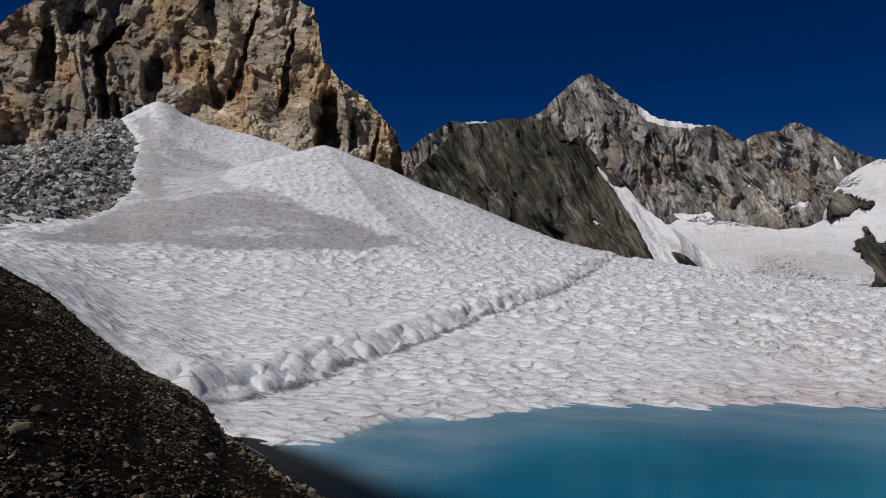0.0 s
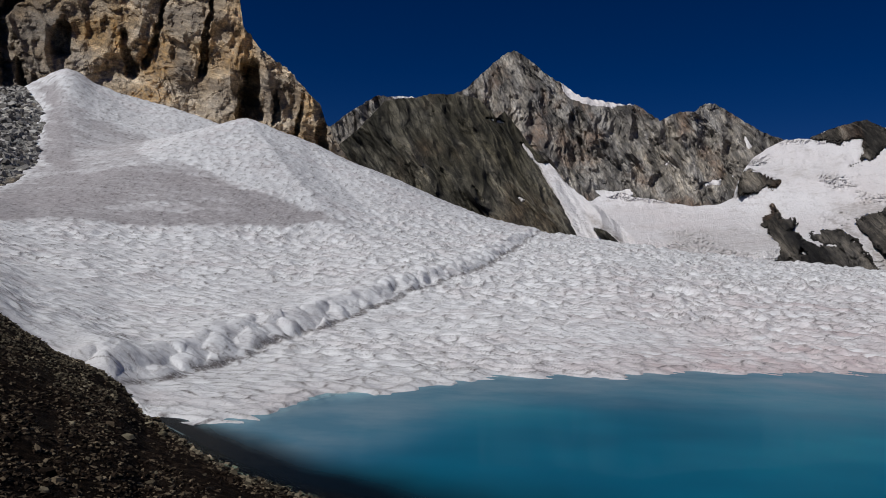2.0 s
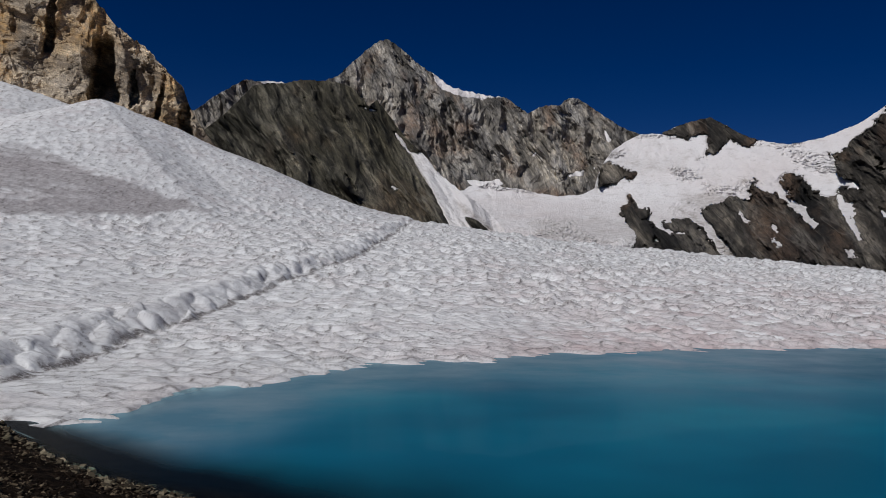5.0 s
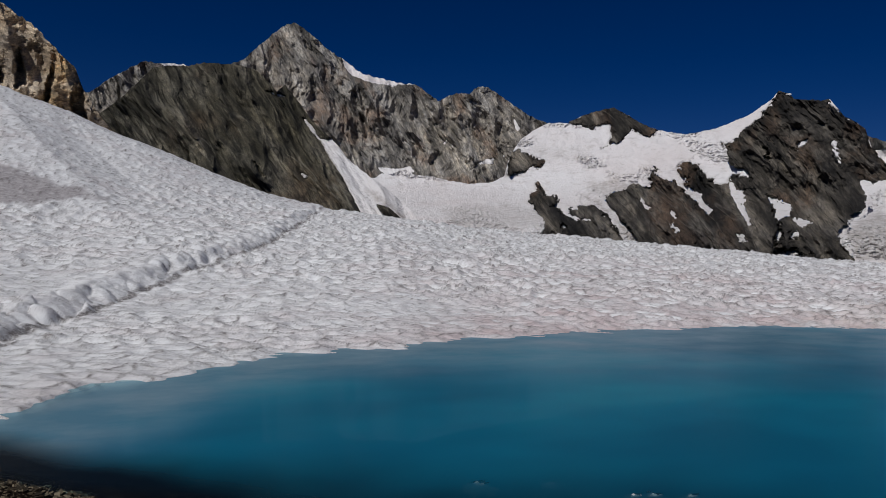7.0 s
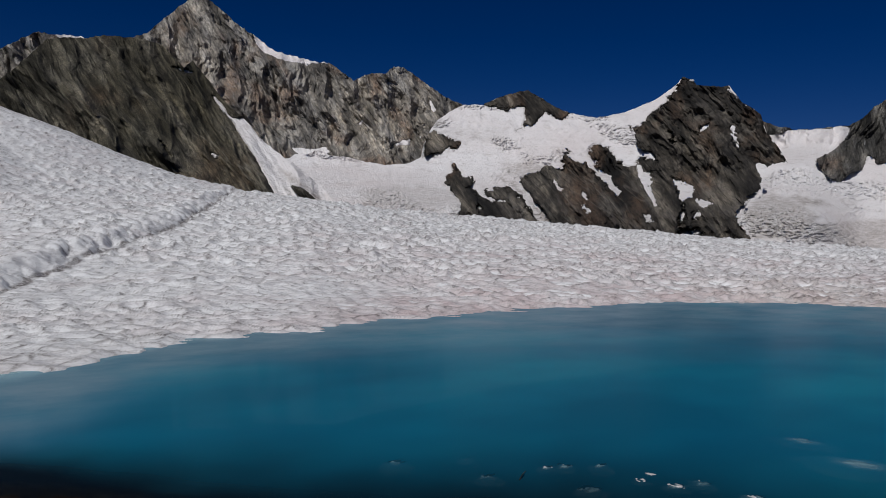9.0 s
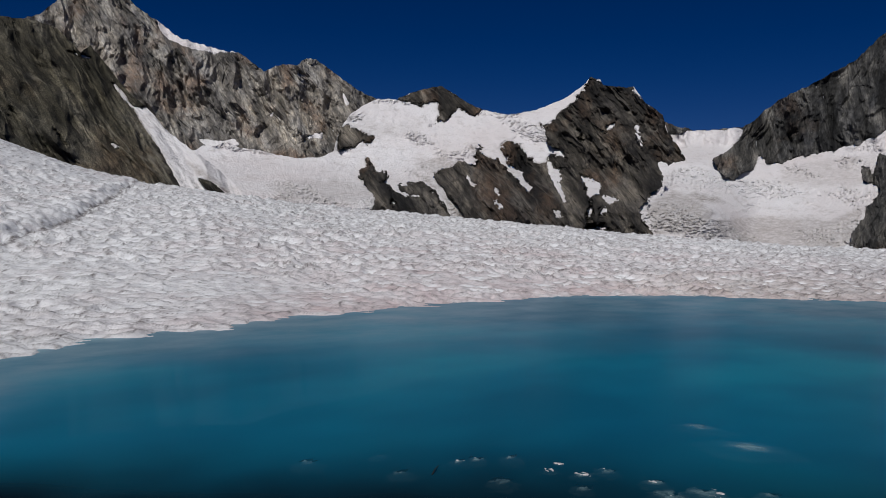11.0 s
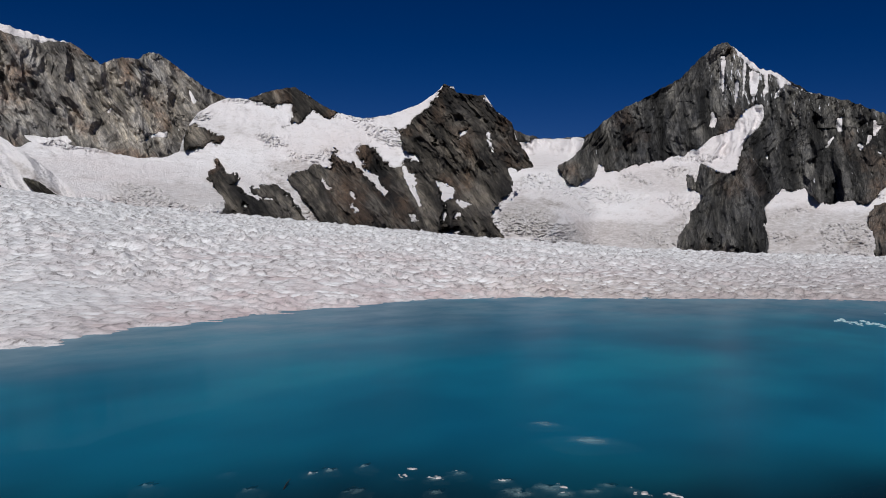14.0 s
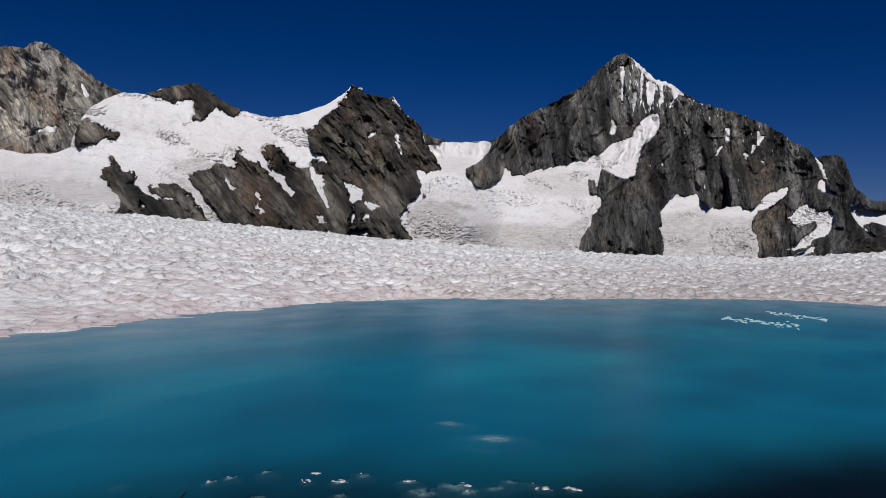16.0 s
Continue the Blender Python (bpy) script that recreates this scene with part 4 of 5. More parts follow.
# per direction: near edge of the snow and its height, the snow's crest and its elevation
SNOW_EDGE = [(-75, 27), (-45, 24), (-31.8, 19.5), (-28.3, 18), (-25.6, 16.5), (-23.8, 16), (-22.3, 15.8), (-20.4, 15), (-17.5, 13.8), (-15.5, 12.2), (-14.1, 12.2), (-11.4, 11.9), (-8.3, 12.1), (-6.0, 12.7), (-4.1, 13.3), (-1.3, 14.0), (0.5, 14.2), (3.7, 14.9), (6.6, 15.9), (9.7, 16.8), (14.1, 17.7), (16.7, 18.1), (20.4, 18.4), (24, 19.9), (31, 21.9), (35.5, 23.7), (39, 25.0), (42.3, 26.2), (47.2, 29.0), (54.2, 31.5), (59.4, 33.0), (65.5, 34.6), (74.1, 39), (80, 42.0), (83.8, 43.7), (87.8, 43.7), (100, 42), (118, 30)]
SNOW_FOOT = [(-75, 5.2), (-45, 3.9), (-31.8, 2.4), (-28.3, 1.75), (-25.6, 1.1), (-23.8, 0.75), (-22.3, 0.6), (-20.4, 0.4), (-17.5, 0.1), (-15.5, 0.0), (100, 0.0), (118, 0.3)]
CREST_AWAY = [(-75, 70), (-45, 80), (-31.8, 95), (-28.3, 104), (-25.6, 110), (-23.8, 112), (-17.5, 112), (-15.5, 111), (-14.1, 110), (-11.4, 108), (-8.3, 104), (-6.0, 100), (-4.1, 97), (-1.3, 93), (0.5, 91), (3.7, 90), (6.6, 88), (9.7, 86), (14.1, 84), (16.7, 82), (20.4, 80), (54.2, 80), (59.4, 82), (65.5, 84), (74.1, 86), (80, 88), (83.8, 88), (87.8, 90), (100, 90), (118, 80)]
CREST_RISE = [(-75, 3.0), (-45, 3.0), (-31.8, 4.5), (-28.3, 6.5), (-25.6, 9.6), (-23.8, 11.0), (-22.3, 11.8), (-20.4, 11.0), (-17.5, 10.3), (-15.5, 10.0), (-14.1, 9.7), (-11.4, 9.0), (-8.3, 8.0), (-6.0, 7.4), (-4.1, 6.9), (-1.3, 6.1), (0.5, 5.6), (3.7, 4.6), (6.6, 3.7), (9.7, 3.0), (14.1, 2.3), (16.7, 2.0), (20.4, 1.6), (24, 1.2), (31, 0.7), (35.5, 0.5), (39, 0.3), (42.3, 0.1), (47.2, -0.2), (54.2, -0.6), (59.4, -0.8), (65.5, -1.0), (74.1, -1.05), (80, -0.9), (83.8, -0.6), (87.8, -0.1), (100, 1.0), (118, 2.0)]
# the second cone: its summit and the ribs that run down from it (x, y, z)
CONE = [((-15.1, 86.6, 17.5), (-18.5, 76.5, 12.9)), ((-18.5, 76.5, 12.9), (-20.5, 62.5, 7.2)), ((-15.1, 86.6, 17.5), (-9.4, 89.0, 15.6)), ((-9.4, 89.0, 15.6), (-2.0, 90.0, 12.8))]
LEDGE = [(-4.6, 13.6), (-2.7, 19.8), (0.6, 29.7), (3.5, 36.8), (8.4, 48.0), (20.0, 81.0), (30, 110)]


def snow_height(A, Rr):
    """The snowfield's height by direction and distance, without its cups."""
    r0, z0, rc, ec = (curve_of(table, 1, A) for table in (SNOW_EDGE, SNOW_FOOT, CREST_AWAY, CREST_RISE))
    zc = EYE + rc * np.tan(np.radians(ec))
    t = (Rr - r0) / (rc - r0)
    p = np.interp(A, [-25, -5, 18, 40], [1.9, 2.0, 1.15, 1.0])
    low = sum(curve_of(CREST_RISE, 1, A + q) for q in (-6, -4.5, -3, -1.5, 0, 1.5, 3, 4.5, 6)) / 9
    zl = EYE + rc * np.tan(np.radians(low))
    zl = zl + (zc - zl) * np.where(A < -14, smooth(0.55, 1.0, t), 1.0)
    up = z0 + 0.04 + (zl - z0 - 0.04) * np.clip(t, 0, 1) ** p
    over = zc - 0.25 * np.clip(Rr - rc, 0, None) - 0.1 * np.clip(Rr - rc, 0, 4)
    z = np.where(t > 1, over, up)
    x, y = Rr * np.sin(np.radians(A)), Rr * np.cos(np.radians(A))
    lx = np.interp(y, [q[1] for q in LEDGE], [q[0] for q in LEDGE]) + 0.5 * fbm(x * 0 + 2.2, y / 2.5, 0, 3)
    side = lx - x
    grow = 1 - smooth(-18.0, -21.0, A) * (1 - smooth(0.2, 3.5, Rr - r0))
    step = grow * 0.52 * smooth(-0.05, 1.6, side) * smooth(12, 15, y) * smooth(95, 60, y) * np.exp(-np.clip(side, 0, None) / 14)
    for (ax, ay, az_), (bx, by, bz) in CONE:
        t2 = np.clip(((x - ax) * (bx - ax) + (y - ay) * (by - ay)) / ((bx - ax) ** 2 + (by - ay) ** 2), 0, 1)
        d = np.hypot(x - ax - t2 * (bx - ax), y - ay - t2 * (by - ay))
        h = az_ + t2 * (bz - az_) - 0.42 * (np.sqrt(d * d + 2.2) - 1.48)
        k2 = 2.2
        z = np.maximum(z, h) + 0.25 * k2 * np.clip(1 - np.abs(z - h) / k2, 0, 1) ** 2
    return z + step, r0, side, z0


az = np.arange(-36, 93.01, 0.11)
k = np.linspace(0, 1, 560)
r_in = curve_of(SNOW_EDGE, 1, az) - 1.8
Rr = r_in * (140 / r_in) ** (k[:, None] ** 1.1)
A = np.repeat(az[None], len(k), axis=0)
Z, r0, side, z0 = snow_height(A, Rr)
X, Y = Rr * np.sin(np.radians(A)), Rr * np.cos(np.radians(A))
shore = Rr - r0 - np.where(A < -16, 0.25, 0.95) * fbm(X / 1.9, Y / 1.9, 4.0, 4, 0.5)
# sun cups: hollows with sharp rims, in two sizes
wx, wy = X + 0.22 * fbm(X / 0.9, Y / 0.9, 1.0, 2), Y + 0.22 * fbm(X / 0.9, Y / 0.9, 6.0, 2)
turn_c, turn_s = math.cos(radians(16)), math.sin(radians(16))
qx, qy = wx * turn_c - wy * turn_s, wx * turn_s + wy * turn_c
f1, f2, val = worley(qx / 0.70, qy / 0.40)
h1, h2, hal = worley(qx / 0.90 + 70, qy / 0.70 + 30)
g1, g2, gal = worley(qx / 0.30 + 40, qy / 0.21)
far_mix = smooth(18, 36, Rr)
rough = smooth(-0.35, 0.35, fbm(X / 6, Y / 6, 2.0, 3))
near_b = (0.75 * smooth(0.0, 0.75, f1) + 0.25 * np.clip(f1 / 0.7, 0, 1.1) ** 1.5) * (0.75 + 0.35 * val)
far_b = (0.65 * smooth(0.0, 0.8, h1) + 0.35 * np.clip(h1 / 0.7, 0, 1.1) ** 1.5) * (0.65 + 0.6 * hal)
roll_b = np.abs(perlin(qx / 0.70, qy / 0.42, 3.0)) * 1.7
fine_b = smooth(0.0, 0.75, g1) * (0.3 + gal)

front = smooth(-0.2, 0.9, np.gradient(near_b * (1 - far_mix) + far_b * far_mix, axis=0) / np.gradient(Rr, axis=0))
amp = (0.55 + 0.7 * rough) * np.interp(Rr, [10, 18, 35, 70, 120], [0.075, 0.10, 0.19, 0.25, 0.26]) * np.interp(A, [-20, -3, 12, 30, 55], [0.5, 0.7, 0.9, 1.05, 0.95])
scale_w = (qy + 0.45 * fbm(qx / 1.6, qy / 1.0, 61.0, 3) + 0.08 * np.sin(qx * 4.0)) / np.interp(Rr, [14, 40], [0.42, 0.8])
saw = scale_w - np.floor(scale_w)
gate = smooth(-0.12, 0.2, perlin(qx / 0.7, qy / 0.45, 66.0))
shore = shore + np.where(A < -16, 0.1, 0.5) * (near_b - 0.5)
cups = amp * (near_b * (1 - far_mix) + far_b * far_mix + 0.25 * roll_b + 0.10 * fine_b + 0.18 * gate * (1 - saw) - 0.6) * 1.45
f1, f2 = f1 + (h1 - f1) * far_mix, f2 + (h2 - f2) * far_mix
EL = np.degrees(np.arctan2(Z - EYE, Rr))
DUST = [(-24.5, 10.4), (-23.5, 9.3), (-23.6, 7.3), (-24.0, 4.7), (-26.1, 2.6), (-31.3, 1.4), (-29.9, 0.9), (-21.0, 1.1), (-11.8, 1.4), (-2.0, 2.2), (-6.6, 3.6), (-11.2, 5.0), (-13.8, 5.9), (-16.4, 5.8), (-17.5, 6.5), (-16.7, 7.8), (-20.7, 8.5), (-21.9, 9.5), (-23.1, 10.8)]
FLAT = [(-26.8, 2.8), (-23.2, 4.0), (-16.4, 5.4), (-12.0, 5.0), (-6.6, 3.6), (-2.0, 2.2), (-11.8, 1.4), (-29.9, 0.9)]
PALE = [(-19.7, 2.3), (-17.1, 2.9), (-14.1, 3.1), (-11.9, 2.6), (-15.3, 2.2), (-18.2, 2.1)]
STREAK = [(-24.6, 10.3), (-23.4, 9.3), (-23.4, 5.0), (-21.5, 4.4), (-22.2, 8.0), (-23.4, 10.2)]
ew = 0.6 * fbm(A / 2.0, EL / 0.8, 31.0, 5, 0.62)
dust = 0.58 * smooth(-0.25, 0.35, signed(A, EL, DUST) + ew) + 0.42 * smooth(-0.3, 0.3, signed(A, EL, FLAT) + 0.7 * ew)
dust = dust + 0.5 * smooth(-0.4, 0.4, signed(A, EL, STREAK) + ew)
dust = dust * (1 - 0.5 * smooth(-0.2, 0.2, signed(A, EL, PALE) + 0.3 * ew))
dust = np.clip(1.2 * dust * (0.95 + 0.7 * fbm(X / 5, Y / 1.4, 53.0, 5, 0.65)), 0, 1)
cups = cups * np.where(A < -15, 0.35 + 0.65 * smooth(0.3, 4.0, Rr - r0), 1.0)
cups = cups * (1 - 0.75 * np.clip(1.3 * dust, 0, 1)) * (1 - 0.5 * smooth(4, 9, Z))
lumps = smooth(-0.1, 0.35, side) * smooth(2.4, 0.8, side) * smooth(12, 15, Y)
l1, l2, lal = worley(wx / 0.68 + 0.5 * fbm(X / 1.2, Y / 1.2, 41.0, 2) + 11, wy / 1.15 + 0.5 * fbm(X / 1.2, Y / 1.2, 43.0, 2) + 5)
cups = cups * (1 - 0.5 * lumps) + lumps * (0.34 * (1 - np.clip(l1, 0, 1) ** 2 - 0.45) * (0.2 + 1.2 * lal) + 0.10 * fbm(X / 0.9, Y / 1.1, 47.0, 3))
Z = Z + cups * smooth(-0.1, 0.6, shore) + 0.3 * fbm(X / 8, Y / 8, 8.0, 3) * smooth(0, 8, shore)
lip = -0.03 - 0.5 * np.clip(-shore, 0, 0.25) - 4.0 * np.clip(-shore - 0.25, 0, 0.5)
Zr = Z - z0
Z = z0 + np.where(shore < 0, lip, np.minimum(Zr, -0.03 + 0.06 * smooth(0, 0.5, shore) + np.maximum(Zr, 0) * smooth(-0.1, 1.5, shore)))
# sunlit lips of the cups, put into the colour as pale spots
lit_spots = np.where(far_mix > 0.5, smooth(0.40, 0.7, hal) * smooth(0.5, 0.24, h1), smooth(0.45, 0.75, val) * smooth(0.5, 0.2, f1)) * (1 - dust) * smooth(0.8, 3.0, shore)
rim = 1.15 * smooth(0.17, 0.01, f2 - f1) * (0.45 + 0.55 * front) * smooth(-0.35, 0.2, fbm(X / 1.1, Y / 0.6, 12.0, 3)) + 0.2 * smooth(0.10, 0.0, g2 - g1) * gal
# a thin dark line that follows the ledge's foot
foot_line = 1.6 * smooth(0.24, 0.03, np.abs(side + 0.0)) * smooth(13, 15, Y)
line = np.maximum(smooth(0.18, 0.03, saw), smooth(0.92, 0.99, saw)) * gate
rim = np.clip(rim + 0.3 * line + 0.8 * foot_line, 0, 1)
# dust on the flat under the cones, and algae by the lake
pink = 0.95 * smooth(8, 34, A) * smooth(40, 10, shore) * (0.55 + 0.45 * smooth(6, 1.0, shore)) + 0.25 * smooth(-0.05, 0.3, fbm(X / 7, Y / 4, 21.0, 4))
tan = smooth(45, 60, A) * smooth(16, 1.5, shore)
dust = np.clip(dust + 0.58 * smooth(54, 78, A) * smooth(60, 5, shore), 0, 1)
# the ledge's lumps are whitened too, so they look sunlit
lit_spots = np.clip(lit_spots + 0.45 * smooth(0.25, 0.8, side) * lumps * smooth(0.6, 0.3, l1), 0, 1)
snowfield = grid_mesh("snowfield", X, Y, Z, M_SNOW, attrs=[("rim", rim), ("dust", dust), ("algae", np.clip(pink, 0, 1)), ("lit_spots", lit_spots), ("silt", tan)])
tagged(snowfield, "sun-cupped old snow, dusty pink, sloping to the lake", "snow", kind="structure")

# the talus at the cliff's foot, lying on the snow's upper edge
def talus_height(A, Rr):
    """The rubble's height, and how far inside its outline a place lies."""
    rc = curve_of(CREST_AWAY, 1, A)
    bed = snow_height(A, np.minimum(Rr, rc))[0] + 0.2 * np.clip(Rr - rc, 0, None)
    x, y = Rr * np.sin(np.radians(A)), Rr * np.cos(np.radians(A))
    el = np.degrees(np.arctan2(bed - EYE, Rr))
    deep = signed(A, el, R_TALUS) + 0.12 * fbm(A / 0.5, el / 0.35, 4.0, 4, 0.6)
    blocks = 1.3 * facets(x / 3.4, y / 4.4, 3) + 0.75 * facets(x / 1.4, y / 2.0, 9) + 0.35 * facets(x / 0.6, y / 1.0, 15)
    z = bed + smooth(-0.1, 0.5, deep) * (0.05 + 0.30 * blocks) + smooth(0.0, 2.2, deep) * (1.0 + 0.8 * blocks + 1.6 * fbm(x / 9, y / 9, 5.0, 3)) - 0.5 * smooth(0.02, -0.2, deep)
    return z, deep


az, rr = np.arange(-42, -22.9, 0.075), np.geomspace(32, 150, 340)
Rr, A = np.meshgrid(rr, az, indexing="ij")
Z, deep = talus_height(A, Rr)
X, Y = Rr * np.sin(np.radians(A)), Rr * np.cos(np.radians(A))
talus = tagged(new("talus"), "grey talus of broken blocks at the cliff foot", "talus")
grid_mesh("rubble", X, Y, Z, M_TALUS, deep > -0.2, talus, [("across", X + 0.5 * Y), ("height", 1.4 * Z + 0.55 * Y)], shade=False)

# water
mat, n, l, bsdf = nodes_of("turquoise_melt_water")
M_WATER = mat
co = n.new("ShaderNodeTexCoord").outputs["Object"]
pat = noise_node(n, l, co, 0.14, 3, 0.5, (1.0, 1.5, 1))
rip = noise_node(n, l, co, 3.0, 3, 0.5, (1.0, 2.0, 1))
dep = n.new("ShaderNodeAttribute")
dep.attribute_name = "depth"
col = ramp(n, l, pat, [(0.36, (0.004, 0.112, 0.200)), (0.5, (0.005, 0.152, 0.255)), (0.64, (0.007, 0.200, 0.305))])
fog = noise_node(n, l, co, 0.45, 5, 0.6, (1.0, 1.6, 1))
milk_at = n.new("ShaderNodeAttribute")
milk_at.attribute_name = "milk"
col = mixer(n, l, maths(n, l, "MULTIPLY", milk_at.outputs["Fac"], ramp(n, l, fog, [(0.35, (0.45,) * 3), (0.65, (0.95,) * 3)]), True), col, (0.19, 0.30, 0.37))
# the water's colour goes to near-black towards the bank
bank_dark_at = n.new("ShaderNodeAttribute")
bank_dark_at.attribute_name = "bank_dark"
col = mixer(n, l, bank_dark_at.outputs["Fac"], col, (0.003, 0.008, 0.012))
dif = n.new("ShaderNodeBsdfDiffuse")
l.new(col, dif.inputs["Color"])
tra = n.new("ShaderNodeBsdfTransparent")
tra.inputs["Color"].default_value = (0.55, 0.85, 0.92, 1)
body = n.new("ShaderNodeMixShader")
l.new(maths(n, l, "MAXIMUM", ramp(n, l, dep.outputs["Fac"], [(0.0, (0, 0, 0)), (0.35, (0.62,) * 3), (0.7, (0.90,) * 3), (1.0, (0.985,) * 3)]), maths(n, l, "MULTIPLY", bank_dark_at.outputs["Fac"], maths(n, l, "MULTIPLY", dep.outputs["Fac"], 2.5, True))), body.inputs[0])
l.new(tra.outputs[0], body.inputs[1])
l.new(dif.outputs[0], body.inputs[2])
glo = n.new("ShaderNodeBsdfGlossy")
glo.inputs["Roughness"].default_value = 0.23
fre = n.new("ShaderNodeFresnel")
fre.inputs["IOR"].default_value = 1.33
bmp = n.new("ShaderNodeBump")
bmp.inputs["Strength"].default_value, bmp.inputs["Distance"].default_value = 0.05, 0.05
l.new(rip, bmp.inputs["Height"])
l.new(bmp.outputs[0], glo.inputs["Normal"])
surf = n.new("ShaderNodeMixShader")
l.new(maths(n, l, "MULTIPLY", fre.outputs[0], 0.45), surf.inputs[0])
l.new(body.outputs[0], surf.inputs[1])
l.new(glo.outputs[0], surf.inputs[2])
l.new(surf.outputs[0], n["Material Output"].inputs["Surface"])

az = np.arange(-30, 118.01, 0.35)
k = np.linspace(0, 1, 200) ** 1.5
ri = np.maximum(spline(EDGE, 1, az) - 2.5, 4.0)
ro = spline(SNOW_EDGE, 1, az) + 1.2
Rr = ri + (ro - ri) * k[:, None]
A = np.repeat(az[None], len(k), axis=0)
X, Y = Rr * np.sin(np.radians(A)), Rr * np.cos(np.radians(A))
near, far = Rr - spline(EDGE, 1, az), spline(SNOW_EDGE, 1, az) - Rr
depth = np.clip(np.minimum(near / 1.0, np.interp(A, [5, 25], [0.6, 0.9]) + far / 1.6), 0, 1)
ICE_SUNK = [(58.5, 11.0, 0.30), (62.1, 10.3, 0.46)]
CHUNKS = [(27.8, 8.35, 0.34, -0.02), (33.5, 8.6, 0.20, -0.02), (35.6, 8.0, 0.30, -0.012), (40.1, 8.42, 0.22, 0.03), (41.5, 8.55, 0.26, 0.012), (43.8, 7.85, 0.34, -0.006), (44.4, 8.7, 0.28, -0.004), (47.6, 8.32, 0.20, 0.07), (48.2, 8.58, 0.12, 0.05),
          (50.2, 8.3, 0.26, 0.06), (50.3, 7.9, 0.24, -0.01), (52.0, 8.55, 0.30, 0.004), (55.8, 8.36, 0.36, 0.035), (57.0, 8.0, 0.46, 0.004), (59.4, 8.25, 0.50, 0.07), (60.5, 8.1, 0.30, 0.05), (62.5, 8.3, 0.30, -0.008), (64.0, 8.6, 0.34, -0.012), (65.4, 8.55, 0.26, 0.01),
          (66.6, 8.4, 0.24, 0.08), (68.8, 8.5, 0.22, 0.07), (71.3, 8.1, 0.32, 0.10)]
# the water column is thin over ice that floats or lies close under the surface
for a, r, half in ICE_SUNK + [(c[0], c[1], c[2] * 0.56) for c in CHUNKS]:
    dx, dy = X - r * math.sin(radians(a)), Y - r * math.cos(radians(a))
    away = np.hypot(dx * math.cos(radians(a)) - dy * math.sin(radians(a)), (dx * math.sin(radians(a)) + dy * math.cos(radians(a))) / 0.55)
    depth = np.minimum(depth, 0.14 + 0.86 * smooth(0.1 * half, 0.95 * half, away + 0.06 * fbm(X / 0.15, Y / 0.15, 1.0, 3)))
milk = np.clip(smooth(20, -14, A) * smooth(7, 0.5, far) * 0.6 + smooth(np.interp(A, [20, 50], [5.0, 15.0]), 0.2, far) * np.interp(A, [20, 50], [1.1, 0.9]), 0, 1)
# 1 at the bank, falling off over a few metres of water
bank_dark = smooth(np.interp(A, [-20, 0, 20, 45, 70, 88], [2.0, 1.9, 3.4, 4.2, 5.0, 5.4]), 0.3, near - np.interp(A, [-16, -8, 0, 9, 20, 40, 55, 70, 82, 90], [0.9, 0.6, 0.2, -0.1, -0.2, 0.1, 0.2, 0.5, 1.0, 1.2]) + 0.35 * fbm(X / 1.6, Y / 1.6, 3.0, 3))
water = tagged(grid_mesh("water", X, Y, X * 0, M_WATER, attrs=[("depth", depth), ("milk", milk), ("bank_dark", bank_dark)]), "still turquoise melt-water lake", "lake", kind="structure")

water.visible_shadow = False

# ground: the bank, the lake bed and all that lies round, to the horizon
mat, n, l, bsdf = nodes_of("dark_scree")
M_SCREE = mat
co = n.new("ShaderNodeTexCoord").outputs["Object"]
a = noise_node(n, l, co, 0.5, 6, 0.6)
b = noise_node(n, l, co, 9.0, 8, 0.75)
c = noise_node(n, l, co, 38.0, 6, 0.75)
col = ramp(n, l, b, [(0.42, (0.005, 0.0027, 0.0018)), (0.54, (0.022, 0.0135, 0.0085)), (0.66, (0.07, 0.047, 0.031))])
col = mixer(n, l, ramp(n, l, a, [(0.45, (0, 0, 0)), (0.62, (0.7,) * 3)]), col, (0.007, 0.0042, 0.0028))
col = mixer(n, l, ramp(n, l, c, [(0.66, (0, 0, 0)), (0.74, (0.6,) * 3)]), col, (0.09, 0.075, 0.055))
l.new(col, bsdf.inputs["Base Color"])
bsdf.inputs["Roughness"].default_value = 0.95
bsdf.inputs["Specular IOR Level"].default_value = 0.06
bump(n, l, bsdf, maths(n, l, "ADD", b, c), 1.0, 0.06)


def bank_height(A, Rr):
    re, ze = spline(EDGE, 1, A), spline(EDGE, 2, A)
    t = Rr / re
    inner = 1.28 + (ze - 1.28) * np.clip(t, 0, 1) ** 1.15
    fall = ze - 0.16 * np.clip(Rr - re, 0, 14) - 0.035 * np.clip(Rr - re, 0, 5000)
    rise = ze + 0.02 * np.clip(Rr - re, 0, 4000)
    front = smooth(-75, -60, A) * smooth(135, 115, A)
    return np.where(t < 1, inner, fall * front + rise * (1 - front))


az = np.concatenate([np.arange(-180, -36, 3.0), np.arange(-36, 6, 0.2), np.arange(6, 180.1, 2.0)])
rr = np.concatenate([[0.0], np.geomspace(0.6, 4.0, 10), np.linspace(4.3, 24, 150), np.geomspace(26, 4600, 30)])
Rr, A = np.meshgrid(rr, az, indexing="ij")
Z = bank_height(A, Rr)
X, Y = Rr * np.sin(np.radians(A)), Rr * np.cos(np.radians(A))
Z = Z + 0.05 * fbm(X / 0.5, Y / 0.5, 3.0, 4, 0.6) + 0.10 * fbm(X / 2.5, Y / 2.5, 9.0, 3)
tagged(grid_mesh("ground", X, Y, Z, M_SCREE), "dark brown scree bank sloping to the lake", "ground", kind="structure")


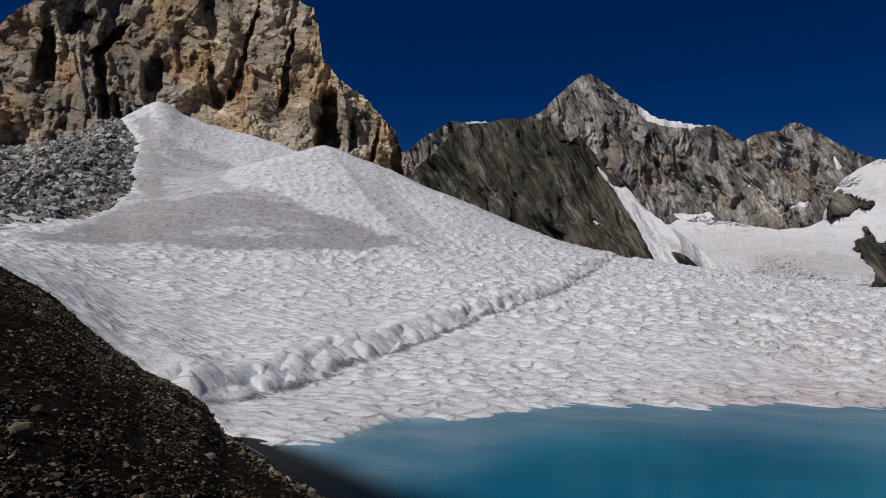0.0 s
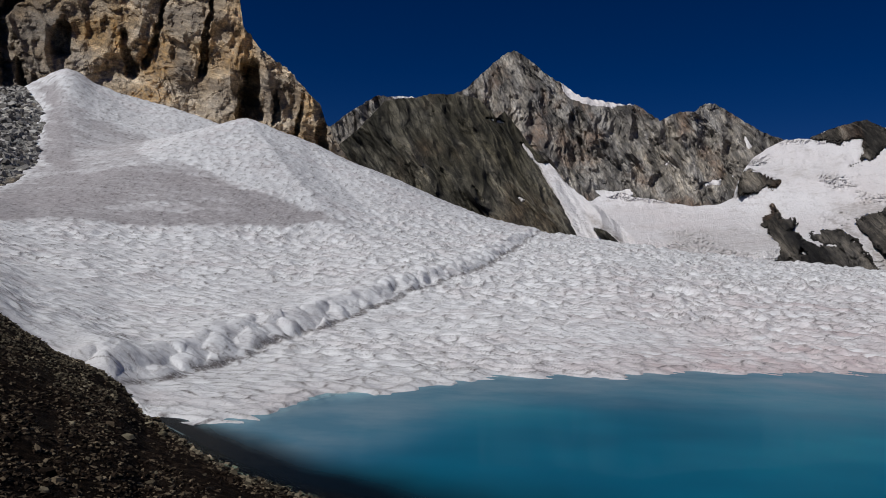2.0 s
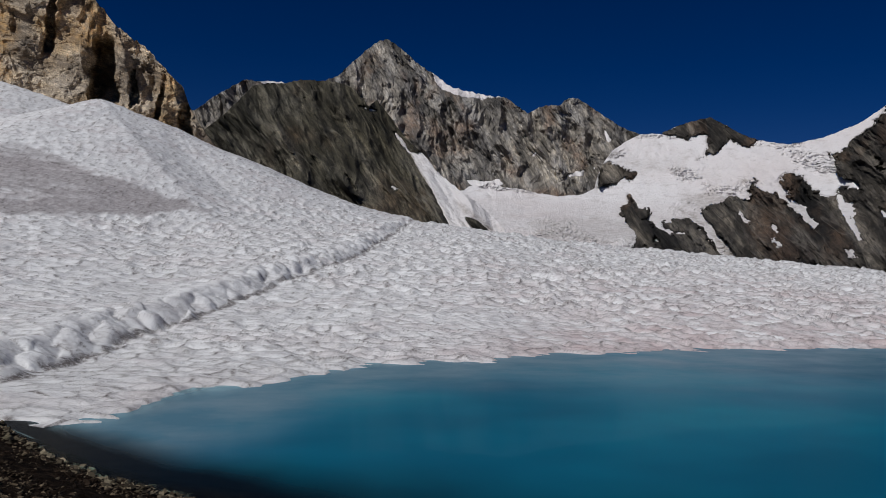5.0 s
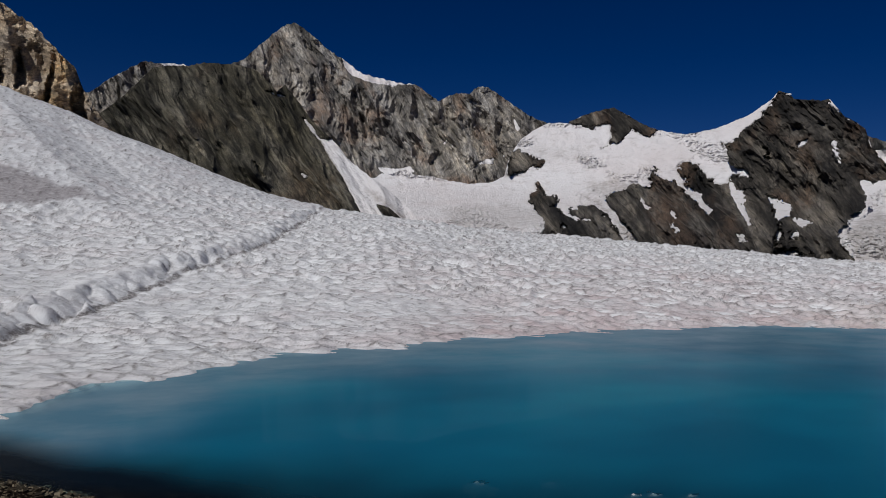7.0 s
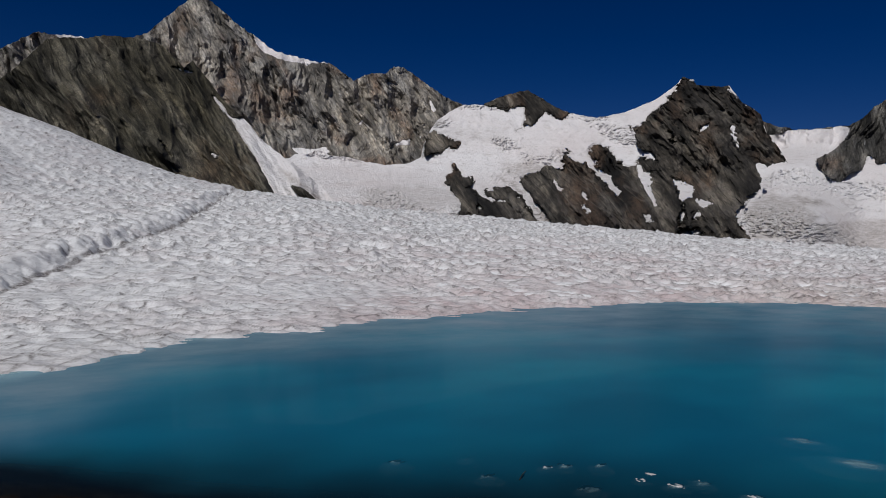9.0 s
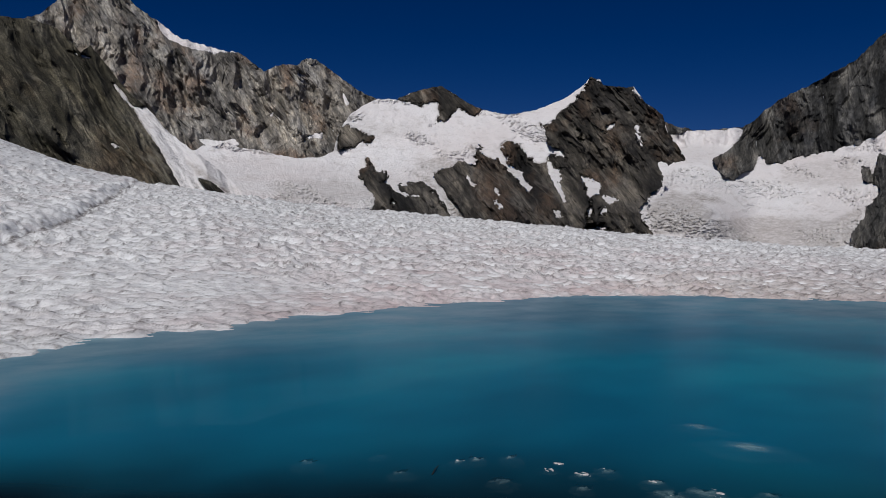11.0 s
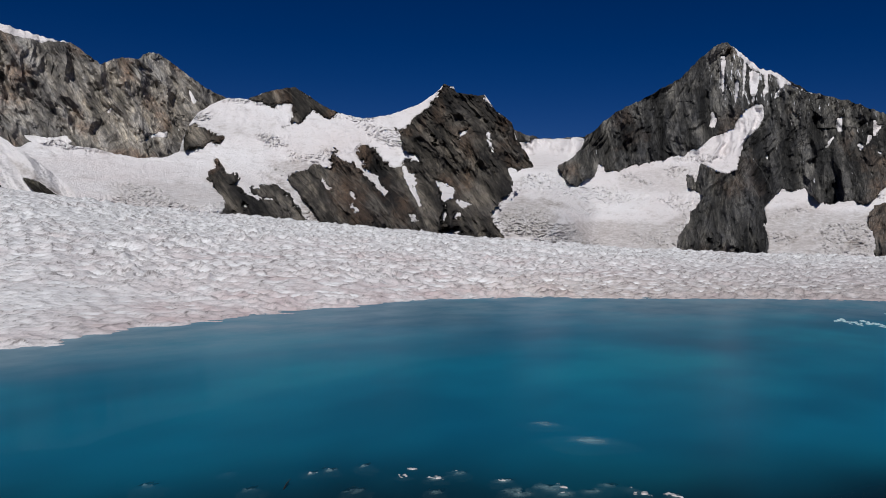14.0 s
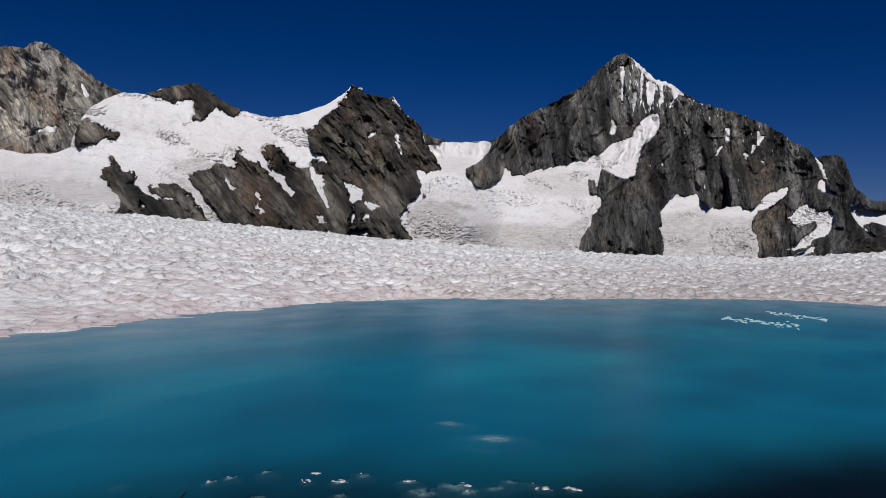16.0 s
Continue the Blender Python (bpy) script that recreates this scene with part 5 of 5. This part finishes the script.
# ---- loose things on the bank ----
def stone_material(name, dark, mid, light):
    mat, n, l, bsdf = nodes_of(name)
    inf = n.new("ShaderNodeObjectInfo")
    geo = n.new("ShaderNodeNewGeometry")
    co = n.new("ShaderNodeTexCoord").outputs["Object"]
    pick = maths(n, l, "FRACT", maths(n, l, "ADD", inf.outputs["Random"], geo.outputs["Random Per Island"]))
    tone = ramp(n, l, pick, [(0.0, dark), (0.5, mid), (0.8, tuple(0.5 * (a_ + b_) for a_, b_ in zip(mid, light))), (1.0, light)])
    grain = noise_node(n, l, co, 30, 6, 0.7)
    col = mixer(n, l, 0.8, tone, ramp(n, l, grain, [(0.3, (0.45,) * 3), (0.7, (1.35,) * 3)]), "MULTIPLY")
    l.new(col, bsdf.inputs["Base Color"])
    bsdf.inputs["Roughness"].default_value = 0.9
    bsdf.inputs["Specular IOR Level"].default_value = 0.1
    bump(n, l, bsdf, grain, 0.6, 0.02)
    return mat


M_STONE = stone_material("scree_stone", (0.014, 0.009, 0.006), (0.036, 0.024, 0.016), (0.23, 0.18, 0.12))
M_SHORE = stone_material("shore_stone", (0.03, 0.024, 0.017), (0.11, 0.09, 0.062), (0.34, 0.29, 0.20))
M_BOULDER = stone_material("lichen_boulder", (0.15, 0.13, 0.085), (0.19, 0.165, 0.11), (0.23, 0.20, 0.14))


def hull(points):
    bm = bmesh.new()
    for p in points:
        bm.verts.new(p)
    res = bmesh.ops.convex_hull(bm, input=bm.verts)
    bmesh.ops.delete(bm, geom=[v for v in bm.verts if not v.link_faces], context="VERTS")
    return bm


def slab_points(r, count, flat):
    pts = []
    for i in range(count):
        a = 2 * math.pi * (i + r.uniform(-0.3, 0.3)) / count
        d = r.uniform(0.75, 1.1)
        for z in (0.0, r.uniform(0.6, 1.0)):
            k = d * (1.0 if z == 0 else r.uniform(0.6, 0.95))
            pts.append((math.cos(a) * k * 0.5, math.sin(a) * k * 0.34, (z - 0.5) * flat))
    return pts


pick = random.Random(5)
SLABS = []
for i in range(9):
    bm = hull(slab_points(pick, 6, pick.uniform(0.16, 0.45)))
    me = bpy.data.meshes.new("stone")
    bm.to_mesh(me)
    bm.free()
    me.materials.append(M_SHORE if i % 3 == 0 else M_STONE)
    SLABS.append(me)


def bank_spot(a, r):
    A_, R_ = np.array([float(a)]), np.array([float(r)])
    x, y = R_ * np.sin(np.radians(A_)), R_ * np.cos(np.radians(A_))
    z = bank_height(A_, R_) + 0.05 * fbm(x / 0.5, y / 0.5, 3.0, 4, 0.6) + 0.10 * fbm(x / 2.5, y / 2.5, 9.0, 3)
    return float(x[0]), float(y[0]), float(z[0])


def inland(a, r):
    return float(spline(EDGE, 1, a)) - r


placed = 0
while placed < 230:
    a, r = pick.uniform(-33, -3), pick.uniform(4.6, 17.5)
    e = inland(a, r)
    if e < 0.1 or (1.3 < e < 2.6 and pick.random() < 0.8) or (e > 2.6 and pick.random() < 0.3):
        continue
    x, y, z = bank_spot(a, r)
    size = pick.choice([0.05, 0.06, 0.075, 0.09, 0.11, 0.15]) * pick.uniform(0.8, 1.1)
    ob = new("stone", pick.choice(SLABS))
    ob.matrix_world = pose(x, y, z + 0.10 * size, pick.uniform(-22, 22), pick.uniform(-22, 22), pick.uniform(0, 360)) @ Matrix.Diagonal((size, size, size, 1))
    tagged(ob, "flat broken stone lying on the dark scree bank", "stone", "scree stones")
    placed += 1

for a, r, size, flat, label in ((-30.0, 6.3, 0.27, 0.5, "squat tan boulder half sunk in dark scree"), (-17.2, 9.1, 0.22, 0.25, "pale flat stone slab lying on dark scree"), (-14.8, 11.0, 0.18, 0.35, "orange tan stone at the lake edge")):
    x, y, z = bank_spot(a, r)
    bm = hull(slab_points(pick, 8, flat))
    bmesh.ops.bevel(bm, geom=bm.edges[:], offset=0.04, segments=2, affect="EDGES", profile=0.6)
    me = bpy.data.meshes.new("boulder")
    bm.to_mesh(me)
    bm.free()
    me.materials.append(M_BOULDER)
    ob = new("boulder", me)
    ob.matrix_world = pose(x, y, z + size * flat * 0.30, 4, -6, a * -1 + 12) @ Matrix.Diagonal((size, size, size, 1))
    tagged(ob, label, "boulder")


def gravel(name, label, count, a_range, r_range, sizes, accept, material, seed, ground=None):
    """A cover of small flakes, joined: nobody could count them."""
    r = np.random.default_rng(seed)
    A_ = r.uniform(*a_range, count * 3)
    R_ = r.uniform(*r_range, count * 3)
    ok = accept(A_, R_, r)
    A_, R_ = A_[ok][:count], R_[ok][:count]
    n_ = len(A_)
    x, y = R_ * np.sin(np.radians(A_)), R_ * np.cos(np.radians(A_))
    z = ground(A_, R_)[0] if ground else bank_height(A_, R_) + 0.05 * fbm(x / 0.5, y / 0.5, 3.0, 4, 0.6) + 0.10 * fbm(x / 2.5, y / 2.5, 9.0, 3)
    base = np.array([(-1, -1, -1), (1, -1, -1), (1, 1, -1), (-1, 1, -1), (-1, -1, 1), (1, -1, 1), (1, 1, 1), (-1, 1, 1)], float)
    v = base[None] * (1 + r.uniform(-0.45, 0.25, (n_, 8, 3)))
    size = r.choice(sizes, n_)[:, None] * np.stack([r.uniform(0.4, 0.6, n_), r.uniform(0.22, 0.42, n_), r.uniform(0.06, 0.2, n_) * (1.8 if ground else 1.0)], -1)
    v = v * size[:, None]
    tilt, roll_, turn_ = r.normal(0, 0.35, n_), r.normal(0, 0.35, n_), r.uniform(0, 6.28, n_)
    c, s_ = np.cos(tilt), np.sin(tilt)
    v = np.stack([v[..., 0], v[..., 1] * c[:, None] - v[..., 2] * s_[:, None], v[..., 1] * s_[:, None] + v[..., 2] * c[:, None]], -1)
    c, s_ = np.cos(roll_), np.sin(roll_)
    v = np.stack([v[..., 0] * c[:, None] + v[..., 2] * s_[:, None], v[..., 1], v[..., 2] * c[:, None] - v[..., 0] * s_[:, None]], -1)
    c, s_ = np.cos(turn_), np.sin(turn_)
    v = np.stack([v[..., 0] * c[:, None] - v[..., 1] * s_[:, None], v[..., 0] * s_[:, None] + v[..., 1] * c[:, None], v[..., 2]], -1)
    v = v + np.stack([x, y, z + size[:, 2] * (-0.2 if ground else 0.6)], -1)[:, None]
    quad = np.array([(0, 3, 2, 1), (4, 5, 6, 7), (0, 1, 5, 4), (1, 2, 6, 5), (2, 3, 7, 6), (3, 0, 4, 7)])
    f = (quad[None] + 8 * np.arange(n_)[:, None, None]).reshape(-1, 4)
    me = bpy.data.meshes.new(name)
    me.from_pydata(v.reshape(-1, 3).tolist(), [], f.tolist())
    me.materials.append(material)
    return tagged(new(name, me), label, "gravel", kind="stuff")


def edge_of(a):
    return spline(EDGE, 1, a)


def path_gap(e, r):
    return ((e < 1.3) | (e > 2.7) | (r.random(e.shape) < 0.18)) & (e > -0.1)


gravel("gravel", "dark brown broken scree flakes", 17000, (-34, -2), (4.2, 20), [0.015, 0.02, 0.03, 0.035, 0.055],
       lambda a, q, r: path_gap(edge_of(a) - q, r) & (fbm(a / 3, q / 1.2, 2.0, 3) + r.uniform(-0.3, 0.3, a.shape) > -0.05), M_STONE, 11)
gravel("shore_gravel", "tan stone flakes along the lake and snow edge", 6000, (-33, -2), (6, 20), [0.025, 0.035, 0.05, 0.07, 0.10],
       lambda a, q, r: (edge_of(a) - q > -0.1) & (edge_of(a) - q < 0.35 + 0.5 * r.random(a.shape) + 0.5 * fbm(a / 2, q, 5.0, 2)) & (a > -21), M_SHORE, 12)

# stone flakes, dense and pale so the upper bank also looks better lit
gravel("slope_gravel", "brown stone flakes strewn along the snow edge", 9000, (-34, -18), (7, 20), [0.02, 0.03, 0.04, 0.06],
       lambda a, q, r: (edge_of(a) - q > -0.05) & (edge_of(a) - q < 6.5 * r.random(a.shape)) & (fbm(a / 2, q / 0.8, 8.0, 3) > -0.15), M_SHORE, 13)
M_BLOCK = stone_material("talus_block", (0.12, 0.11, 0.10), (0.37, 0.35, 0.32), (0.68, 0.66, 0.62))
gravel("talus_blocks", "grey angular blocks heaped on the talus", 7000, (-36, -23.2), (36, 128), [0.14, 0.2, 0.26, 0.36, 0.5, 0.8],
       lambda a, q, r: talus_height(a, q)[1] > 0.12 + 0.5 * r.random(a.shape) ** 2, M_BLOCK, 21, talus_height)

# ---- ice in the lake ----
mat, n, l, bsdf = nodes_of("lake_ice")
M_ICE = mat
co = n.new("ShaderNodeTexCoord").outputs["Object"]
a = noise_node(n, l, co, 7, 6, 0.65)
l.new(ramp(n, l, a, [(0.36, (0.36, 0.35, 0.36)), (0.62, (0.74, 0.69, 0.68))]), bsdf.inputs["Base Color"])
bsdf.inputs["Roughness"].default_value = 0.35
bump(n, l, bsdf, a, 0.5, 0.05)


mat, n, l, bsdf = nodes_of("raft_ice")
M_RAFT = mat
co = n.new("ShaderNodeTexCoord").outputs["Object"]
a = noise_node(n, l, co, 3, 5, 0.65)
l.new(ramp(n, l, a, [(0.40, (0.20, 0.45, 0.50)), (0.62, (0.62, 0.74, 0.76))]), bsdf.inputs["Base Color"])
bsdf.inputs["Roughness"].default_value = 0.4
bump(n, l, bsdf, a, 0.5, 0.05)


def ice_chunk(a, r, wide, tip, sunk, seed, label, group, rough=0.26, tall=0.32):
    """A melting lump of ice: a broad sunken body with one or two small tips above the water."""
    q = random.Random(seed)
    bm = bmesh.new()
    bmesh.ops.create_icosphere(bm, subdivisions=4, radius=1.0)
    for v in bm.verts:
        p = v.co.copy()
        nz = noise.fractal(p * 1.6 + Vector((seed * 3.7, 0, 0)), 0.8, 2.0, 4)
        hi = noise.fractal(p * 2.3 + Vector((0, seed * 2.3, 0)), 0.9, 2.0, 3)
        v.co = (p.x * (1 + 0.35 * nz), p.y * (0.6 + 0.25 * nz), p.z * tall + (rough * max(hi, -0.2) if p.z > 0 else 0.0))
    lift_z = max(v.co.z for v in bm.verts)
    for v in bm.verts:
        v.co.z += (tip - sunk) / wide * 2 - lift_z
    bmesh.ops.scale(bm, vec=(wide / 2,) * 3, verts=bm.verts)
    me = bpy.data.meshes.new("ice_chunk")
    bm.to_mesh(me)
    bm.free()
    for p in me.polygons:
        p.use_smooth = True
    me.materials.append(M_ICE)
    ob = new("ice_chunk", me)
    ob.matrix_world = pose(r * math.sin(radians(a)), r * math.cos(radians(a)), 0, 0, 0, -a + q.uniform(-15, 15))
    return tagged(ob, label, "ice", group)


for i, (a, r, wide, tip) in enumerate(CHUNKS):
    ice_chunk(a, r, wide * 1.15, 0.003 + tip * (0.22 if tip > 0 else 1.0), 0.0, i + 1, "small melting ice lump with white tips above the water" if tip > 0 else "pale melting ice lump just under the water", "ice lumps near the bank", 0.2)
for (a, r, half), q in zip(ICE_SUNK, (51, 52)):
    ice_chunk(a, r, half * 2.9, 0.0, 0.012, q, "pale ice block sunk just under the lake surface", "sunken ice blocks", 0.02, 0.06)


def raft(a0, r0, a1, r1, count, seed):
    """A thin raft of broken ice plates, afloat."""
    q = random.Random(seed)
    top = tagged(new("ice_raft"), "thin raft of broken white ice plates afloat", "ice", "ice rafts")
    for i in range(count):
        t = (i + q.uniform(-0.4, 0.4)) / count
        a, r = a0 + (a1 - a0) * t, r0 + (r1 - r0) * t + q.gauss(0, 0.45)
        bm = hull(slab_points(q, 7, q.uniform(0.10, 0.35)))
        me = bpy.data.meshes.new("ice_plate")
        bm.to_mesh(me)
        bm.free()
        me.materials.append(M_RAFT)
        ob = new("ice_plate", me)
        ob.parent = top
        size = q.uniform(0.08, 0.30)
        ob.matrix_local = pose(r * math.sin(radians(a)), r * math.cos(radians(a)), 0.01, q.uniform(-8, 8), q.uniform(-8, 8), q.uniform(0, 360)) @ Matrix.Diagonal((size, size, size, 1))


raft(78.0, 30.4, 83.2, 29.2, 62, 3)
raft(81.0, 34.5, 84.8, 33.0, 34, 4)


# a broken twig, afloat near the bank
bm = bmesh.new()
for (x0, y0, z0_), (x1, y1, z1_), rad in (((-0.10, 0, 0.0), (0.0, 0.01, 0.03), 0.008), ((0.0, 0.01, 0.03), (0.10, 0.03, 0.02), 0.006), ((0.0, 0.01, 0.03), (0.03, -0.02, 0.07), 0.004)):
    way = Vector((x1 - x0, y1 - y0, z1_ - z0_))
    m = Matrix.Translation(Vector((x0, y0, z0_)) + way / 2) @ way.to_track_quat("Z", "Y").to_matrix().to_4x4()
    bmesh.ops.create_cone(bm, cap_ends=True, segments=7, radius1=rad, radius2=rad * 0.7, depth=way.length * 1.1, matrix=m)
me = bpy.data.meshes.new("twig")
bm.to_mesh(me)
bm.free()
mat, n, l, bsdf = nodes_of("wet_bark")
co = n.new("ShaderNodeTexCoord").outputs["Object"]
l.new(ramp(n, l, noise_node(n, l, co, 40, 4, 0.6), [(0.4, (0.012, 0.009, 0.007)), (0.6, (0.03, 0.023, 0.017))]), bsdf.inputs["Base Color"])
me.materials.append(mat)
twig = tagged(new("twig", me), "dark wet twig afloat among ice lumps", "twig")
twig.matrix_world = pose(8.0 * math.sin(radians(38.3)), 8.0 * math.cos(radians(38.3)), 0.0, 0, 0, 30)
